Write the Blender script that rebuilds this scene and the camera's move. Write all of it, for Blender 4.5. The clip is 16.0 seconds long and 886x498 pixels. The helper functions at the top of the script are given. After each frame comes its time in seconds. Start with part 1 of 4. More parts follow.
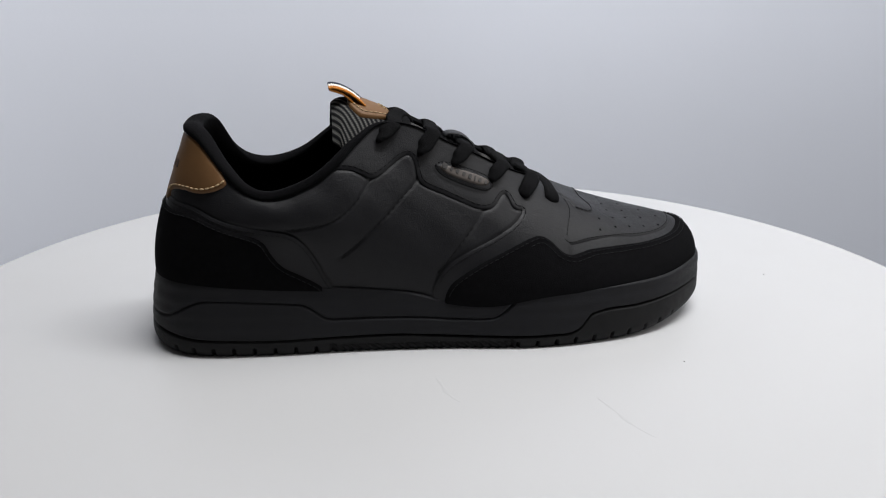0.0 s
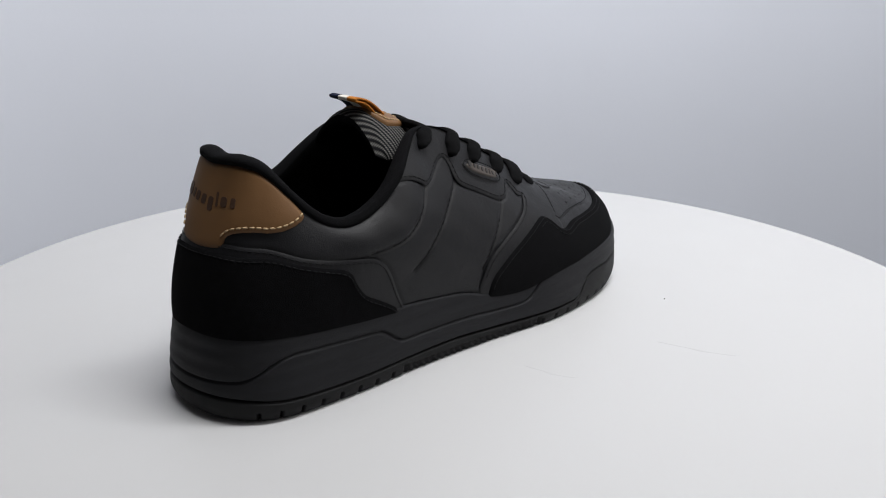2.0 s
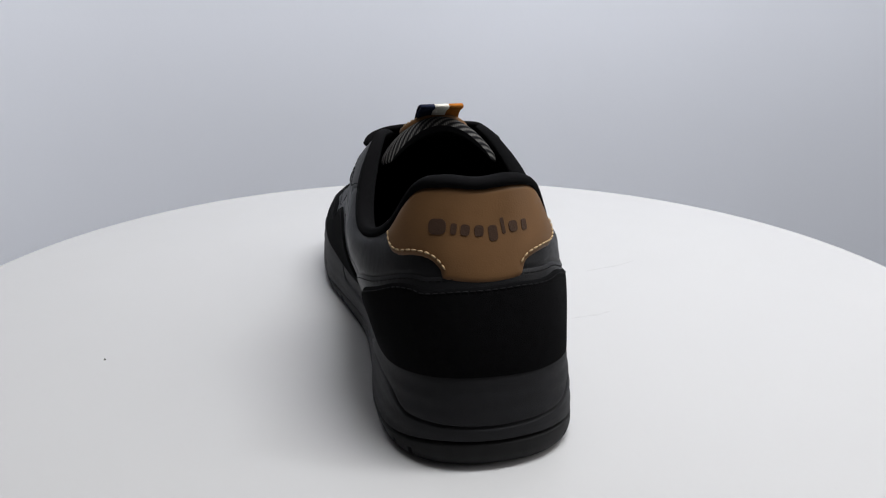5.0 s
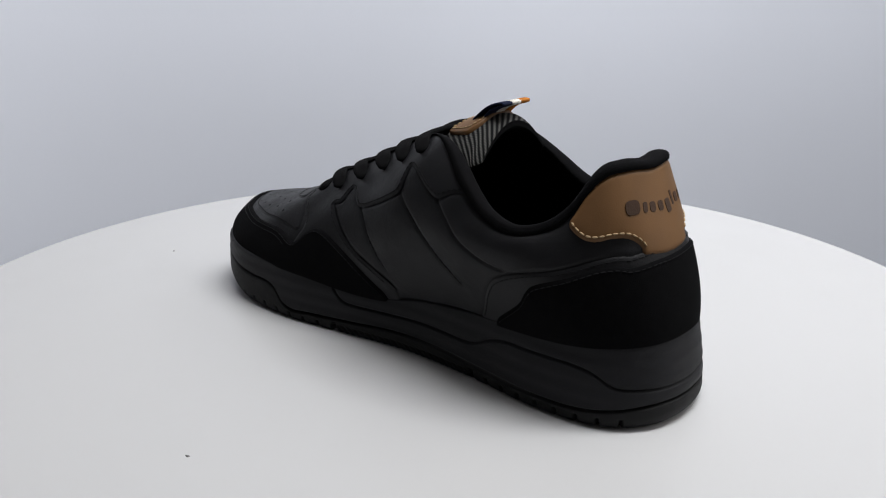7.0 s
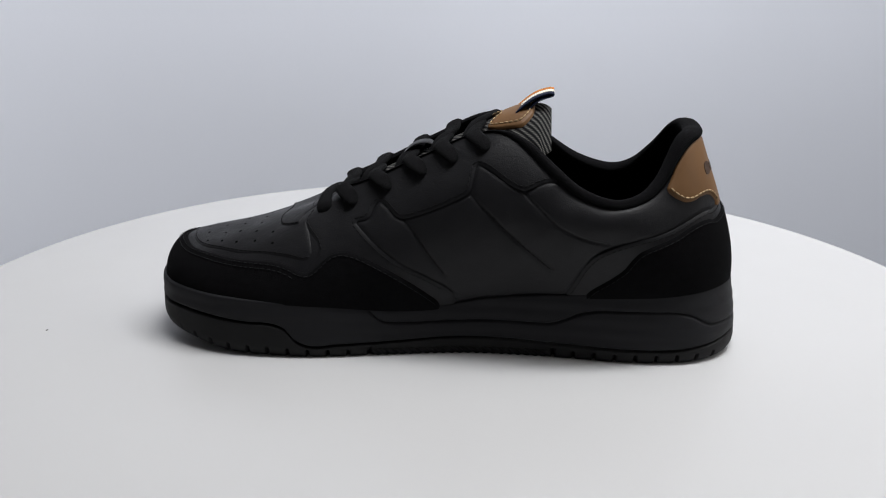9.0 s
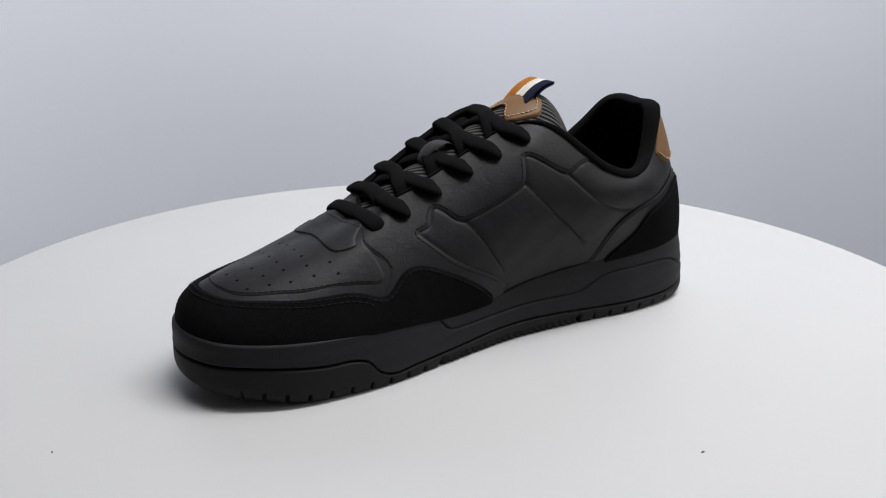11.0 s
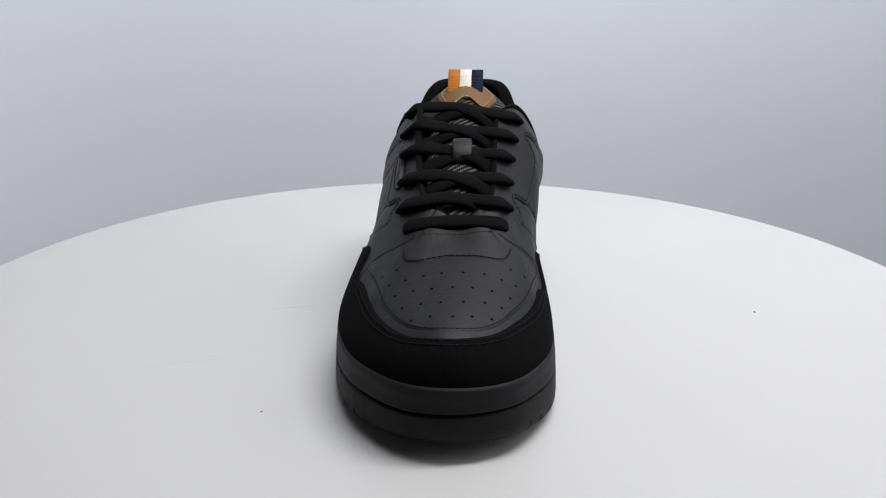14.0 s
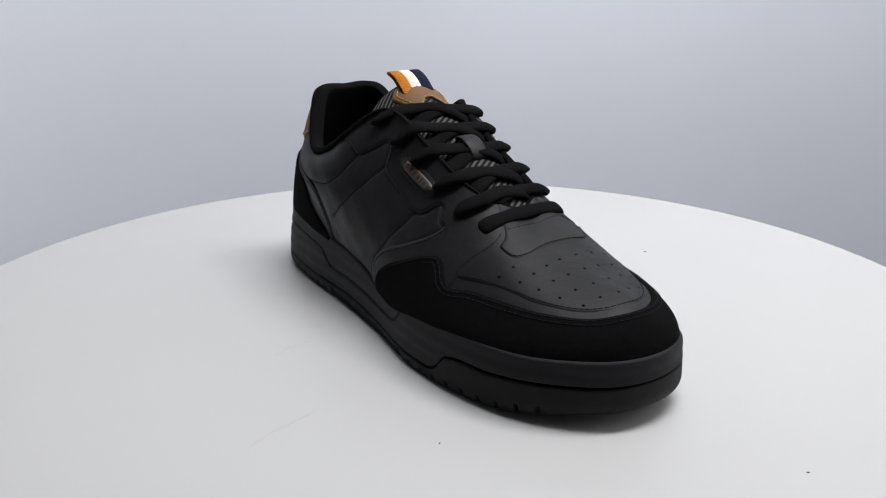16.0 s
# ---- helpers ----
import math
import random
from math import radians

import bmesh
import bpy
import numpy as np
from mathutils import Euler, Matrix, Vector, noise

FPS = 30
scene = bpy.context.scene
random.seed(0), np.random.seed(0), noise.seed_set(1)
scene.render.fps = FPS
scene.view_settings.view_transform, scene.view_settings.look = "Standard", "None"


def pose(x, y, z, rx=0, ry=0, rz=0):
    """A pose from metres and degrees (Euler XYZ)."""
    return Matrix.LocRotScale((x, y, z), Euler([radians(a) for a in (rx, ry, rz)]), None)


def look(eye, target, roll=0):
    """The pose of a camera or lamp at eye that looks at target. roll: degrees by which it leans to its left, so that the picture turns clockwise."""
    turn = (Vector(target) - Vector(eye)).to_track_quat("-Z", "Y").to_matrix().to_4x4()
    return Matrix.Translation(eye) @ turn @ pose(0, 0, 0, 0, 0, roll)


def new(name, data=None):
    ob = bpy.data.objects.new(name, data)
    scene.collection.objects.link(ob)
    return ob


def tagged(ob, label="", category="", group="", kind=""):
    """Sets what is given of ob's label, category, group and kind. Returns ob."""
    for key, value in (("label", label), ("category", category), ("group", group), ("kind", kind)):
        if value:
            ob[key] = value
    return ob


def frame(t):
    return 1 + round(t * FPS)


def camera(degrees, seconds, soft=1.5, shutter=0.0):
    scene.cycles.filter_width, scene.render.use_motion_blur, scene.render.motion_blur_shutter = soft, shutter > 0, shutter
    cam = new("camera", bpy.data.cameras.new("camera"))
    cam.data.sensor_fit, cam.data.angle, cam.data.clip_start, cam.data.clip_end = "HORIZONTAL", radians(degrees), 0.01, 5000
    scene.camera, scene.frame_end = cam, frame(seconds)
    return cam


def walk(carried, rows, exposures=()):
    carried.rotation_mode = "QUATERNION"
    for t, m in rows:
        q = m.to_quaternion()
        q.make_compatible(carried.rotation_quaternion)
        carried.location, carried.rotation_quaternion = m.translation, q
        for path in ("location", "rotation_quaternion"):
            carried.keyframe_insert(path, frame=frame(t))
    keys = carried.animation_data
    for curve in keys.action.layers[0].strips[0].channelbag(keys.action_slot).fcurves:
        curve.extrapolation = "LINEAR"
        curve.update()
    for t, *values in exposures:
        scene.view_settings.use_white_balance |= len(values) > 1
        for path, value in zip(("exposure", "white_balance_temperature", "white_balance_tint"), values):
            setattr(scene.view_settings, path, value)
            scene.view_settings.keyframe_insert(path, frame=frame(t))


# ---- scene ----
cam = camera(51.11, 16.0, soft=1.1)
EYE = (0.0, -0.48, 0.20533)
TURN = 18.3888  # degrees a second
_a, _p = radians(0.0997), radians(18.889)
_aim = (EYE[0] + math.sin(_a) * math.cos(_p), EYE[1] + math.cos(_a) * math.cos(_p), EYE[2] - math.sin(_p))
walk(cam, [(0.0, look(EYE, _aim, 0.0)), (16.0, look(EYE, _aim, 0.0))], exposures=[(0.0, 0.0), (16.0, 0.0)])

# ---- light ----
world = bpy.data.worlds.new("studio_air")
scene.world = world
world.use_nodes = True
world.node_tree.nodes["Background"].inputs[0].default_value = (0.80, 0.87, 1.0, 1)
world.node_tree.nodes["Background"].inputs[1].default_value = 0.07


def softbox(name, eye, target, sx, sy, power, colour):
    lamp = bpy.data.lights.new(name, "AREA")
    lamp.shape, lamp.size, lamp.size_y, lamp.energy, lamp.color = "RECTANGLE", sx, sy, power, colour
    ob = new(name, lamp)
    ob.matrix_world = look(eye, target)
    return ob


softbox("softbox_overhead", (0.25, 0.18, 1.75), (0.02, 0.48, 0.2), 1.4, 1.2, 12.4, (1.0, 0.978, 0.968))
# Added unseen fill that lifts the backdrop's brightness; no such lamp is known.
softbox("added_backdrop_fill", (0.44, -0.05, 1.35), (0.34, 0.52, 0.45), 1.0, 0.25, 22.3, (0.972, 0.985, 1.0))
softbox("softbox_side", (1.45, -0.15, 0.95), (0.0, 0.15, 0.05), 1.5, 1.4, 11.0, (1.0, 0.98, 0.96))


# ---- materials ----
def material(name, colour, rough=0.5, metal=0.0, spec=0.5, var=0.15, scale=40.0, bump=0.0, bump_scale=900.0,
             coarse=8.0, bump_kind="noise", wrinkle=0.0):
    """A surface with colour variation at two scales, uneven gloss and a fine relief."""
    m = bpy.data.materials.new(name)
    m.use_nodes = True
    nt = m.node_tree
    b = nt.nodes["Principled BSDF"]
    b.inputs["Metallic"].default_value = metal
    b.inputs["Specular IOR Level"].default_value = spec
    co = nt.nodes.new("ShaderNodeTexCoord")
    n1, n2 = nt.nodes.new("ShaderNodeTexNoise"), nt.nodes.new("ShaderNodeTexNoise")
    n1.inputs["Scale"].default_value, n2.inputs["Scale"].default_value = scale, coarse
    n1.inputs["Detail"].default_value = 6
    mix = nt.nodes.new("ShaderNodeMath")
    mix.operation = "ADD"
    for n in (n1, n2):
        nt.links.new(co.outputs["Object"], n.inputs["Vector"])
    nt.links.new(n1.outputs["Fac"], mix.inputs[0])
    nt.links.new(n2.outputs["Fac"], mix.inputs[1])
    ramp = nt.nodes.new("ShaderNodeMapRange")
    ramp.inputs["From Min"].default_value, ramp.inputs["From Max"].default_value = 0.6, 1.4
    ramp.inputs["To Min"].default_value, ramp.inputs["To Max"].default_value = 1 - var, 1 + var
    nt.links.new(mix.outputs[0], ramp.inputs["Value"])
    mul = nt.nodes.new("ShaderNodeVectorMath")
    mul.operation = "SCALE"
    mul.inputs[0].default_value = colour
    nt.links.new(ramp.outputs[0], mul.inputs["Scale"])
    nt.links.new(mul.outputs[0], b.inputs["Base Color"])
    r2 = nt.nodes.new("ShaderNodeMapRange")
    r2.inputs["From Min"].default_value, r2.inputs["From Max"].default_value = 0.3, 0.7
    r2.inputs["To Min"].default_value, r2.inputs["To Max"].default_value = max(0.02, rough - 0.06), min(1.0, rough + 0.06)
    nt.links.new(n1.outputs["Fac"], r2.inputs["Value"])
    nt.links.new(r2.outputs[0], b.inputs["Roughness"])
    if bump:
        if bump_kind == "cells":
            tex = nt.nodes.new("ShaderNodeTexVoronoi")
            out = "Distance"
        else:
            tex = nt.nodes.new("ShaderNodeTexNoise")
            tex.inputs["Detail"].default_value = 5
            out = "Fac"
        tex.inputs["Scale"].default_value = bump_scale
        nt.links.new(co.outputs["Object"], tex.inputs["Vector"])
        bp = nt.nodes.new("ShaderNodeBump")
        bp.inputs["Strength"].default_value = bump
        bp.inputs["Distance"].default_value = 0.0006
        nt.links.new(tex.outputs[out], bp.inputs["Height"])
        nt.links.new(bp.outputs["Normal"], b.inputs["Normal"])
        if wrinkle:
            soft = nt.nodes.new("ShaderNodeTexNoise")
            soft.inputs["Scale"].default_value, soft.inputs["Detail"].default_value = 230, 3
            soft.inputs["Distortion"].default_value = 0.6
            nt.links.new(co.outputs["Object"], soft.inputs["Vector"])
            wide = nt.nodes.new("ShaderNodeBump")
            wide.inputs["Strength"].default_value, wide.inputs["Distance"].default_value = wrinkle, 0.0012
            nt.links.new(soft.outputs["Fac"], wide.inputs["Height"])
            nt.links.new(wide.outputs["Normal"], bp.inputs["Normal"])
    return m


def tweed_material():
    """Black and grey twill: slanted ribs broken into short floats; threads run along the cloth's own axes in millimetres."""
    m = material("tweed", (0.05, 0.05, 0.05), 0.95, spec=0.1, var=0.3, scale=600)
    nt = m.node_tree
    b = nt.nodes["Principled BSDF"]
    co = nt.nodes.new("ShaderNodeUVMap")
    co.uv_map = "cloth"

    def wave(angle, pitch, wobble):
        mp = nt.nodes.new("ShaderNodeMapping")
        mp.inputs["Rotation"].default_value[2] = radians(angle)
        nt.links.new(co.outputs["UV"], mp.inputs["Vector"])
        w = nt.nodes.new("ShaderNodeTexWave")
        w.bands_direction = "X"
        w.inputs["Scale"].default_value = 0.314 / pitch
        w.inputs["Distortion"].default_value = wobble
        w.inputs["Detail Scale"].default_value = 1.5
        nt.links.new(mp.outputs[0], w.inputs["Vector"])
        return w.outputs["Fac"]

    def maths(kind, p, q):
        n = nt.nodes.new("ShaderNodeMath")
        n.operation = kind
        for k, x in enumerate((p, q)):
            if isinstance(x, float):
                n.inputs[k].default_value = x
            else:
                nt.links.new(x, n.inputs[k])
        return n.outputs[0]

    floats = maths("ADD", maths("MULTIPLY", wave(0, 1.1, 0.6), 0.55), 0.45)
    weave = maths("MULTIPLY", wave(52, 2.7, 0.45), floats)
    ramp = nt.nodes.new("ShaderNodeValToRGB")
    ramp.color_ramp.elements[0].position, ramp.color_ramp.elements[0].color = 0.18, (0.008, 0.008, 0.009, 1)
    ramp.color_ramp.elements[1].position, ramp.color_ramp.elements[1].color = 0.85, (0.125, 0.122, 0.115, 1)
    nt.links.new(weave, ramp.inputs["Fac"])
    nt.links.new(ramp.outputs[0], b.inputs["Base Color"])
    bp = nt.nodes.new("ShaderNodeBump")
    bp.inputs["Strength"].default_value, bp.inputs["Distance"].default_value = 0.8, 0.0005
    nt.links.new(weave, bp.inputs["Height"])
    nt.links.new(bp.outputs["Normal"], b.inputs["Normal"])
    return m


LEATHER = material("black_leather", (0.0098, 0.0098, 0.0112), 0.47, spec=0.20, var=0.16, scale=90, bump=0.28, bump_scale=1900, wrinkle=0.16)
SUEDE = material("black_suede", (0.0045, 0.0045, 0.005), 1.0, spec=0.04, var=0.35, scale=300, bump=0.6, bump_scale=2500)
RUBBER = material("black_rubber", (0.0094, 0.0095, 0.0113), 0.58, spec=0.19, var=0.28, scale=1300, bump=0.45, bump_scale=2600)
TREAD = material("black_tread_rubber", (0.0075, 0.0075, 0.008), 0.6, spec=0.18, var=0.12, scale=200, bump=0.4, bump_scale=2200)
LINING = material("black_mesh_lining", (0.0052, 0.0052, 0.0058), 0.97, spec=0.05, var=0.3, scale=500, bump=0.5, bump_scale=2000, bump_kind="cells")
BROWN = material("brown_leather", (0.138, 0.069, 0.026), 0.55, spec=0.28, var=0.20, scale=70, bump=0.12, bump_scale=1500, coarse=25)
BROWN_PRESSED = material("pressed_brown_leather", (0.052, 0.027, 0.016), 0.6, spec=0.25, var=0.25, scale=260, bump=0.3, bump_scale=1200)
BROWN_DARK = material("embossed_brown_leather", (0.026, 0.015, 0.012), 0.6, spec=0.3, var=0.2, scale=200)
THREAD = material("black_thread", (0.0070, 0.0070, 0.0078), 0.8, spec=0.16, var=0.3, scale=900)
TAN_THREAD = material("tan_thread", (0.42, 0.30, 0.17), 0.8, spec=0.2, var=0.25, scale=900)
LACE = material("black_cotton_lace", (0.0058, 0.0058, 0.0063), 0.97, spec=0.06, var=0.4, scale=700, bump=0.55, bump_scale=2400, bump_kind="cells")
TWEED = tweed_material()
ORANGE = material("orange_webbing", (0.42, 0.15, 0.022), 0.85, spec=0.15, var=0.2, scale=500, bump=0.8, bump_scale=1500)
CREAM = material("cream_webbing", (0.72, 0.69, 0.62), 0.85, spec=0.15, var=0.12, scale=500, bump=0.8, bump_scale=1500)
NAVY = material("navy_webbing", (0.010, 0.014, 0.034), 0.85, spec=0.15, var=0.3, scale=500, bump=0.8, bump_scale=1500)
BADGE = material("bronze_grey_rubber", (0.062, 0.050, 0.043), 0.5, spec=0.4, var=0.15, scale=200, bump=0.2)
BADGE_DARK = material("dark_bronze_rubber", (0.022, 0.019, 0.018), 0.5, spec=0.4, var=0.15, scale=200)
# Near-black that stands for the shade inside the perforations.
HOLE_SHADE = material("punched_hole_shade", (0.003, 0.003, 0.003), 1.0, spec=0.05, var=0.1)
TABLE_WHITE = material("white_laminate", (0.485, 0.484, 0.489), 0.42, spec=0.35, var=0.012, scale=14, coarse=3.0, bump=0.05, bump_scale=60)
WALL_WHITE = material("white_backdrop", (0.835, 0.862, 0.94), 0.9, spec=0.1, var=0.015, scale=5, coarse=1.2, bump=0.1, bump_scale=300)
ROOM_WHITE = material("painted_room", (0.72, 0.72, 0.72), 0.9, spec=0.1, var=0.03, scale=6, coarse=1.0)
ROOM_GREY = material("unseen_room_grey", (0.22, 0.22, 0.225), 0.9, spec=0.1, var=0.05, scale=6, coarse=1.0)
SPECK = material("dust_speck", (0.14, 0.135, 0.13), 0.9, spec=0.1)
SMUDGE = material("grey_scuff", (0.468, 0.467, 0.472), 0.45, spec=0.3, var=0.05)


# ---- mesh helpers ----
SHOE_TURN, SHOE_AT = radians(8.3), (-0.1562, -0.0158)


def place(v):
    """From the shoe's own axes (heel at 0, toe along x) to the turntable's axes; metres."""
    v = np.asarray(v, float)
    c, s = math.cos(SHOE_TURN), math.sin(SHOE_TURN)
    return np.stack([c * v[..., 0] - s * v[..., 1] + SHOE_AT[0], s * v[..., 0] + c * v[..., 1] + SHOE_AT[1], v[..., 2]], -1)


def mesh_part(name, verts, faces, mat, parent=None, label="", smooth=True, shoe=True):
    me = bpy.data.meshes.new(name)
    v = place(np.asarray(verts) * 0.001) if shoe else np.asarray(verts)
    me.from_pydata(v.tolist(), [], [list(map(int, f)) for f in faces])
    me.polygons.foreach_set("use_smooth", [smooth] * len(me.polygons))
    me.materials.append(mat)
    me.validate()
    ob = new(name, me)
    if parent is not None:
        ob.parent = parent
    if label:
        ob["label"] = label
    return ob


def grid_faces(n, m, wrap=False):
    f = []
    for i in range(n if wrap else n - 1):
        j = (i + 1) % n
        a, b = i * m + np.arange(m - 1), j * m + np.arange(m - 1)
        f.append(np.stack([a, b, b + 1, a + 1], 1))
    return np.concatenate(f)


def catmull(keys, at, period=None):
    """Smooth values between knots (first column: where), not overshooting in place."""
    k = np.asarray(keys, float)
    if period:
        k = np.concatenate([k[-2:] - np.eye(1, k.shape[1]) * period, k, k[:2] + np.eye(1, k.shape[1]) * period])
    x, y = k[:, 0], k[:, 1:]
    m = np.gradient(y, x, axis=0)
    at = np.asarray(at, float)
    i = np.clip(np.searchsorted(x, at, side="right") - 1, 0, len(x) - 2)
    h = (x[i + 1] - x[i])[..., None]
    t = np.clip((at - x[i])[..., None] / h, 0, 1)
    return ((2 * t**3 - 3 * t**2 + 1) * y[i] + (t**3 - 2 * t**2 + t) * h * m[i]
            + (-2 * t**3 + 3 * t**2) * y[i + 1] + (t**3 - t**2) * h * m[i + 1])


# ---- the last: outline of the sole and the surface of the upper (millimetres, heel at 0, toe along x) ----
LATERAL = [(0.3, 0.0), (6.3, -24.3), (25.3, -39.9), (62.9, -44.4), (108.5, -44.9), (153.8, -48.1), (199.7, -54.3),
           (238.7, -51.6), (266.7, -43.8), (286.8, -31.5), (303.7, -12.4)]
MEDIAL = [(307.7, 9.3), (300.8, 30.0), (286.1, 42.5), (260.2, 51.8), (221.1, 52.4), (184.5, 46.0), (138.8, 38.5),
          (93.4, 39.2), (56.7, 42.2), (24.8, 38.3), (5.7, 23.1)]


def make_outline():
    c = np.array(LATERAL + MEDIAL)
    n, out = len(c), []
    for i in range(n):
        a, b, d, e = c[i - 1], c[i], c[(i + 1) % n], c[(i + 2) % n]
        for t in np.arange(300) / 300:
            out.append(0.5 * (2 * b + (d - a) * t + (2 * a - 5 * b + 4 * d - e) * t * t + (3 * b - a - 3 * d + e) * t**3))
    out = np.array(out + out[:1])
    l = np.r_[0, np.cumsum(np.linalg.norm(np.diff(out, axis=0), axis=1))]
    return out, l / l[-1], l[-1]


_OUT, _OUT_S, AROUND = make_outline()


def outline(s):
    s = np.mod(s, 1.0)
    return np.stack([np.interp(s, _OUT_S, _OUT[:, 0]), np.interp(s, _OUT_S, _OUT[:, 1])], -1)


def outline_normal(s):
    d = outline(np.asarray(s) + 0.006) - outline(np.asarray(s) - 0.006)
    n = np.stack([d[..., 1], -d[..., 0]], -1)
    return n / np.linalg.norm(n, axis=-1, keepdims=True)  # outward


RIM = [(0, 41), (30, 40), (70, 37), (113, 34), (137, 31), (150, 27.2), (165, 25.2), (183, 24.8), (193, 28), (205, 29.3), (245, 31), (275, 31.2), (309, 33.6)]
RIM_M = [(0, 41), (30, 38.3), (70, 36), (104, 33.6), (129, 31), (149, 27), (165, 26), (185, 26.4), (205, 28.6), (225, 29.6), (260, 31.2), (285, 32), (309, 33.6)]
SPRING = [(0, 1.2), (14, 0.3), (30, 0), (240, 0), (262, 1.0), (282, 4.2), (309, 8.6)]
LEAN = [(0, 5.2), (0.06, 4.0), (0.13, 2.2), (0.3, 2.0), (0.42, 1.6), (0.5, 0.8), (0.58, 1.6), (0.7, 2.0), (0.87, 2.2), (0.94, 4.0), (1, 5.2)]


def rim_height(s):
    """Height of the sole's upper edge, and how far it stands in from the outline."""
    x = outline(s)[..., 0]
    side = np.clip(0.5 + 0.5 * np.sin(2 * math.pi * np.mod(s, 1.0)) / 0.25, 0, 1)
    z = catmull(RIM, x)[..., 0] * side + catmull(RIM_M, x)[..., 0] * (1 - side)
    return z, catmull(LEAN, np.mod(s, 1.0))[..., 0]


TOP_LATERAL = [(0, 27, 2, 112), (0.035, 29, -13, 112.7), (0.07, 36, -22.5, 108), (0.095, 45, -29, 95.5), (0.12, 55, -34.3, 85.2),
               (0.145, 67, -37.5, 81.8), (0.17, 84, -37, 87), (0.195, 99, -34.5, 97), (0.22, 112, -27.5, 108), (0.24, 122, -22, 114),
               (0.26, 134, -20.5, 114), (0.3, 160, -19, 102.5), (0.35, 188, -15.5, 88.2), (0.4, 202, -11, 81.9), (0.45, 208, -3, 77.7)]
TOP_MEDIAL = [(0.5, 210, 6, 74.5), (0.55, 207.5, 14, 77.9), (0.6, 201, 20, 82.2), (0.65, 186, 21.5, 88.5), (0.7, 158, 21.5, 101.5),
              (0.74, 134, 23.5, 112), (0.76, 122, 29, 113.5), (0.78, 112, 33.5, 109.5), (0.805, 99, 39.5, 98.8), (0.83, 84, 43, 87.3),
              (0.855, 68, 43.5, 82), (0.88, 55, 39, 84.3), (0.905, 45.5, 33, 92.5), (0.93, 37, 26, 108), (0.965, 30, 16, 112.7)]
# rise of the wall, roll outward and downward at the top edge, bulge
PROFILE = [(0, 25, 7, 25, 0.5), (0.035, 25, 7, 24, 0.5), (0.07, 25.2, 7.8, 23, -1.3), (0.095, 23.4, 10, 19.5, 2.5),
           (0.12, 23.5, 13, 12.5, 0.3), (0.145, 22.9, 18, 8, -0.6), (0.2, 25.7, 14.9, 18.2, 5.7), (0.25, 34.9, 11.6, 23.7, 4.6),
           (0.3, 22.3, 11.3, 21.9, -2.1), (0.36, 10.3, 16.7, 20, -0.2), (0.4, 9, 23.4, 20, 0.2), (0.43, 14.3, 34.9, 22.2, -0.1)]
PROFILE_M = [(0.47, 20.5, 50.4, 25.8, 0.6), (0.5, 29.5, 57.5, 26, -0.8), (0.53, 22.5, 48.5, 23, -0.8), (0.57, 15.2, 34.5, 22, 0.9),
             (0.6, 13.1, 23.5, 18.8, 0), (0.64, 14, 17, 19, -0.1), (0.7, 27, 19.4, 18.8, 2), (0.75, 33, 27, 20.3, 13.9),
             (0.8, 26.3, 21.6, 17.3, 12.2), (0.855, 21.9, 19.4, 5.5, 7.4), (0.88, 22.5, 15.5, 9, 5.4), (0.905, 20, 12, 15.5, 7),
             (0.93, 24.5, 9.8, 22.5, 2.2), (0.965, 25, 7, 24, 0.5)]


def top_edge(s):
    return catmull(TOP_LATERAL + TOP_MEDIAL, np.mod(s, 1.0), 1.0)


def raw_upper(s, v):
    """The wall of the upper before easing."""
    s, v = np.broadcast_arrays(np.asarray(s, float), np.asarray(v, float))
    n = outline_normal(s)
    z, lean = rim_height(s)
    toe = np.exp(-((np.mod(s, 1.0) - 0.5) / 0.13)**4)
    c = np.concatenate([outline(s) - n * (lean + 1.2 + 2.0 * toe)[..., None], (z - 1.5)[..., None]], -1)
    t = top_edge(s)
    q = np.mod(s, 1.0)
    h, o, dn, b = np.moveaxis(catmull(PROFILE + PROFILE_M, q, 1.0), -1, 0)
    out = (c - t)[..., :2] + 20.0 * n
    out = out / np.linalg.norm(out, axis=-1, keepdims=True)
    p1 = c + np.concatenate([n * b[..., None], h[..., None]], -1)
    p2 = t + np.concatenate([out * o[..., None], -dn[..., None]], -1)
    v = v[..., None]
    return c * (1 - v)**3 + 3 * p1 * v * (1 - v)**2 + 3 * p2 * v * v * (1 - v) + t * v**3


NS, NV = 900, 121
_S, _V = np.meshgrid(np.arange(NS) / NS, np.linspace(0, 1, NV), indexing="ij")
SKIN = raw_upper(_S, _V)


def eased(g, sigma):
    """The grid g smoothed round the shoe."""
    n = int(3 * sigma)
    k = np.exp(-0.5 * (np.arange(-n, n + 1) / sigma)**2)
    once = sum(w * np.roll(g, j, 0) for j, w in zip(range(-n, n + 1), k / k.sum()))
    return 2 * once - sum(w * np.roll(once, j, 0) for j, w in zip(range(-n, n + 1), k / k.sum()))


_w = np.clip((np.abs(np.sin(2 * math.pi * _S)) - 0.70) / 0.22, 0, 1) * np.clip((0.85 - _V) / 0.35, 0, 1)
_w = (_w * _w * (3 - 2 * _w))[..., None]
SKIN = eased(SKIN, 5.0) * (1 - _w) + eased(SKIN, 15.0) * _w


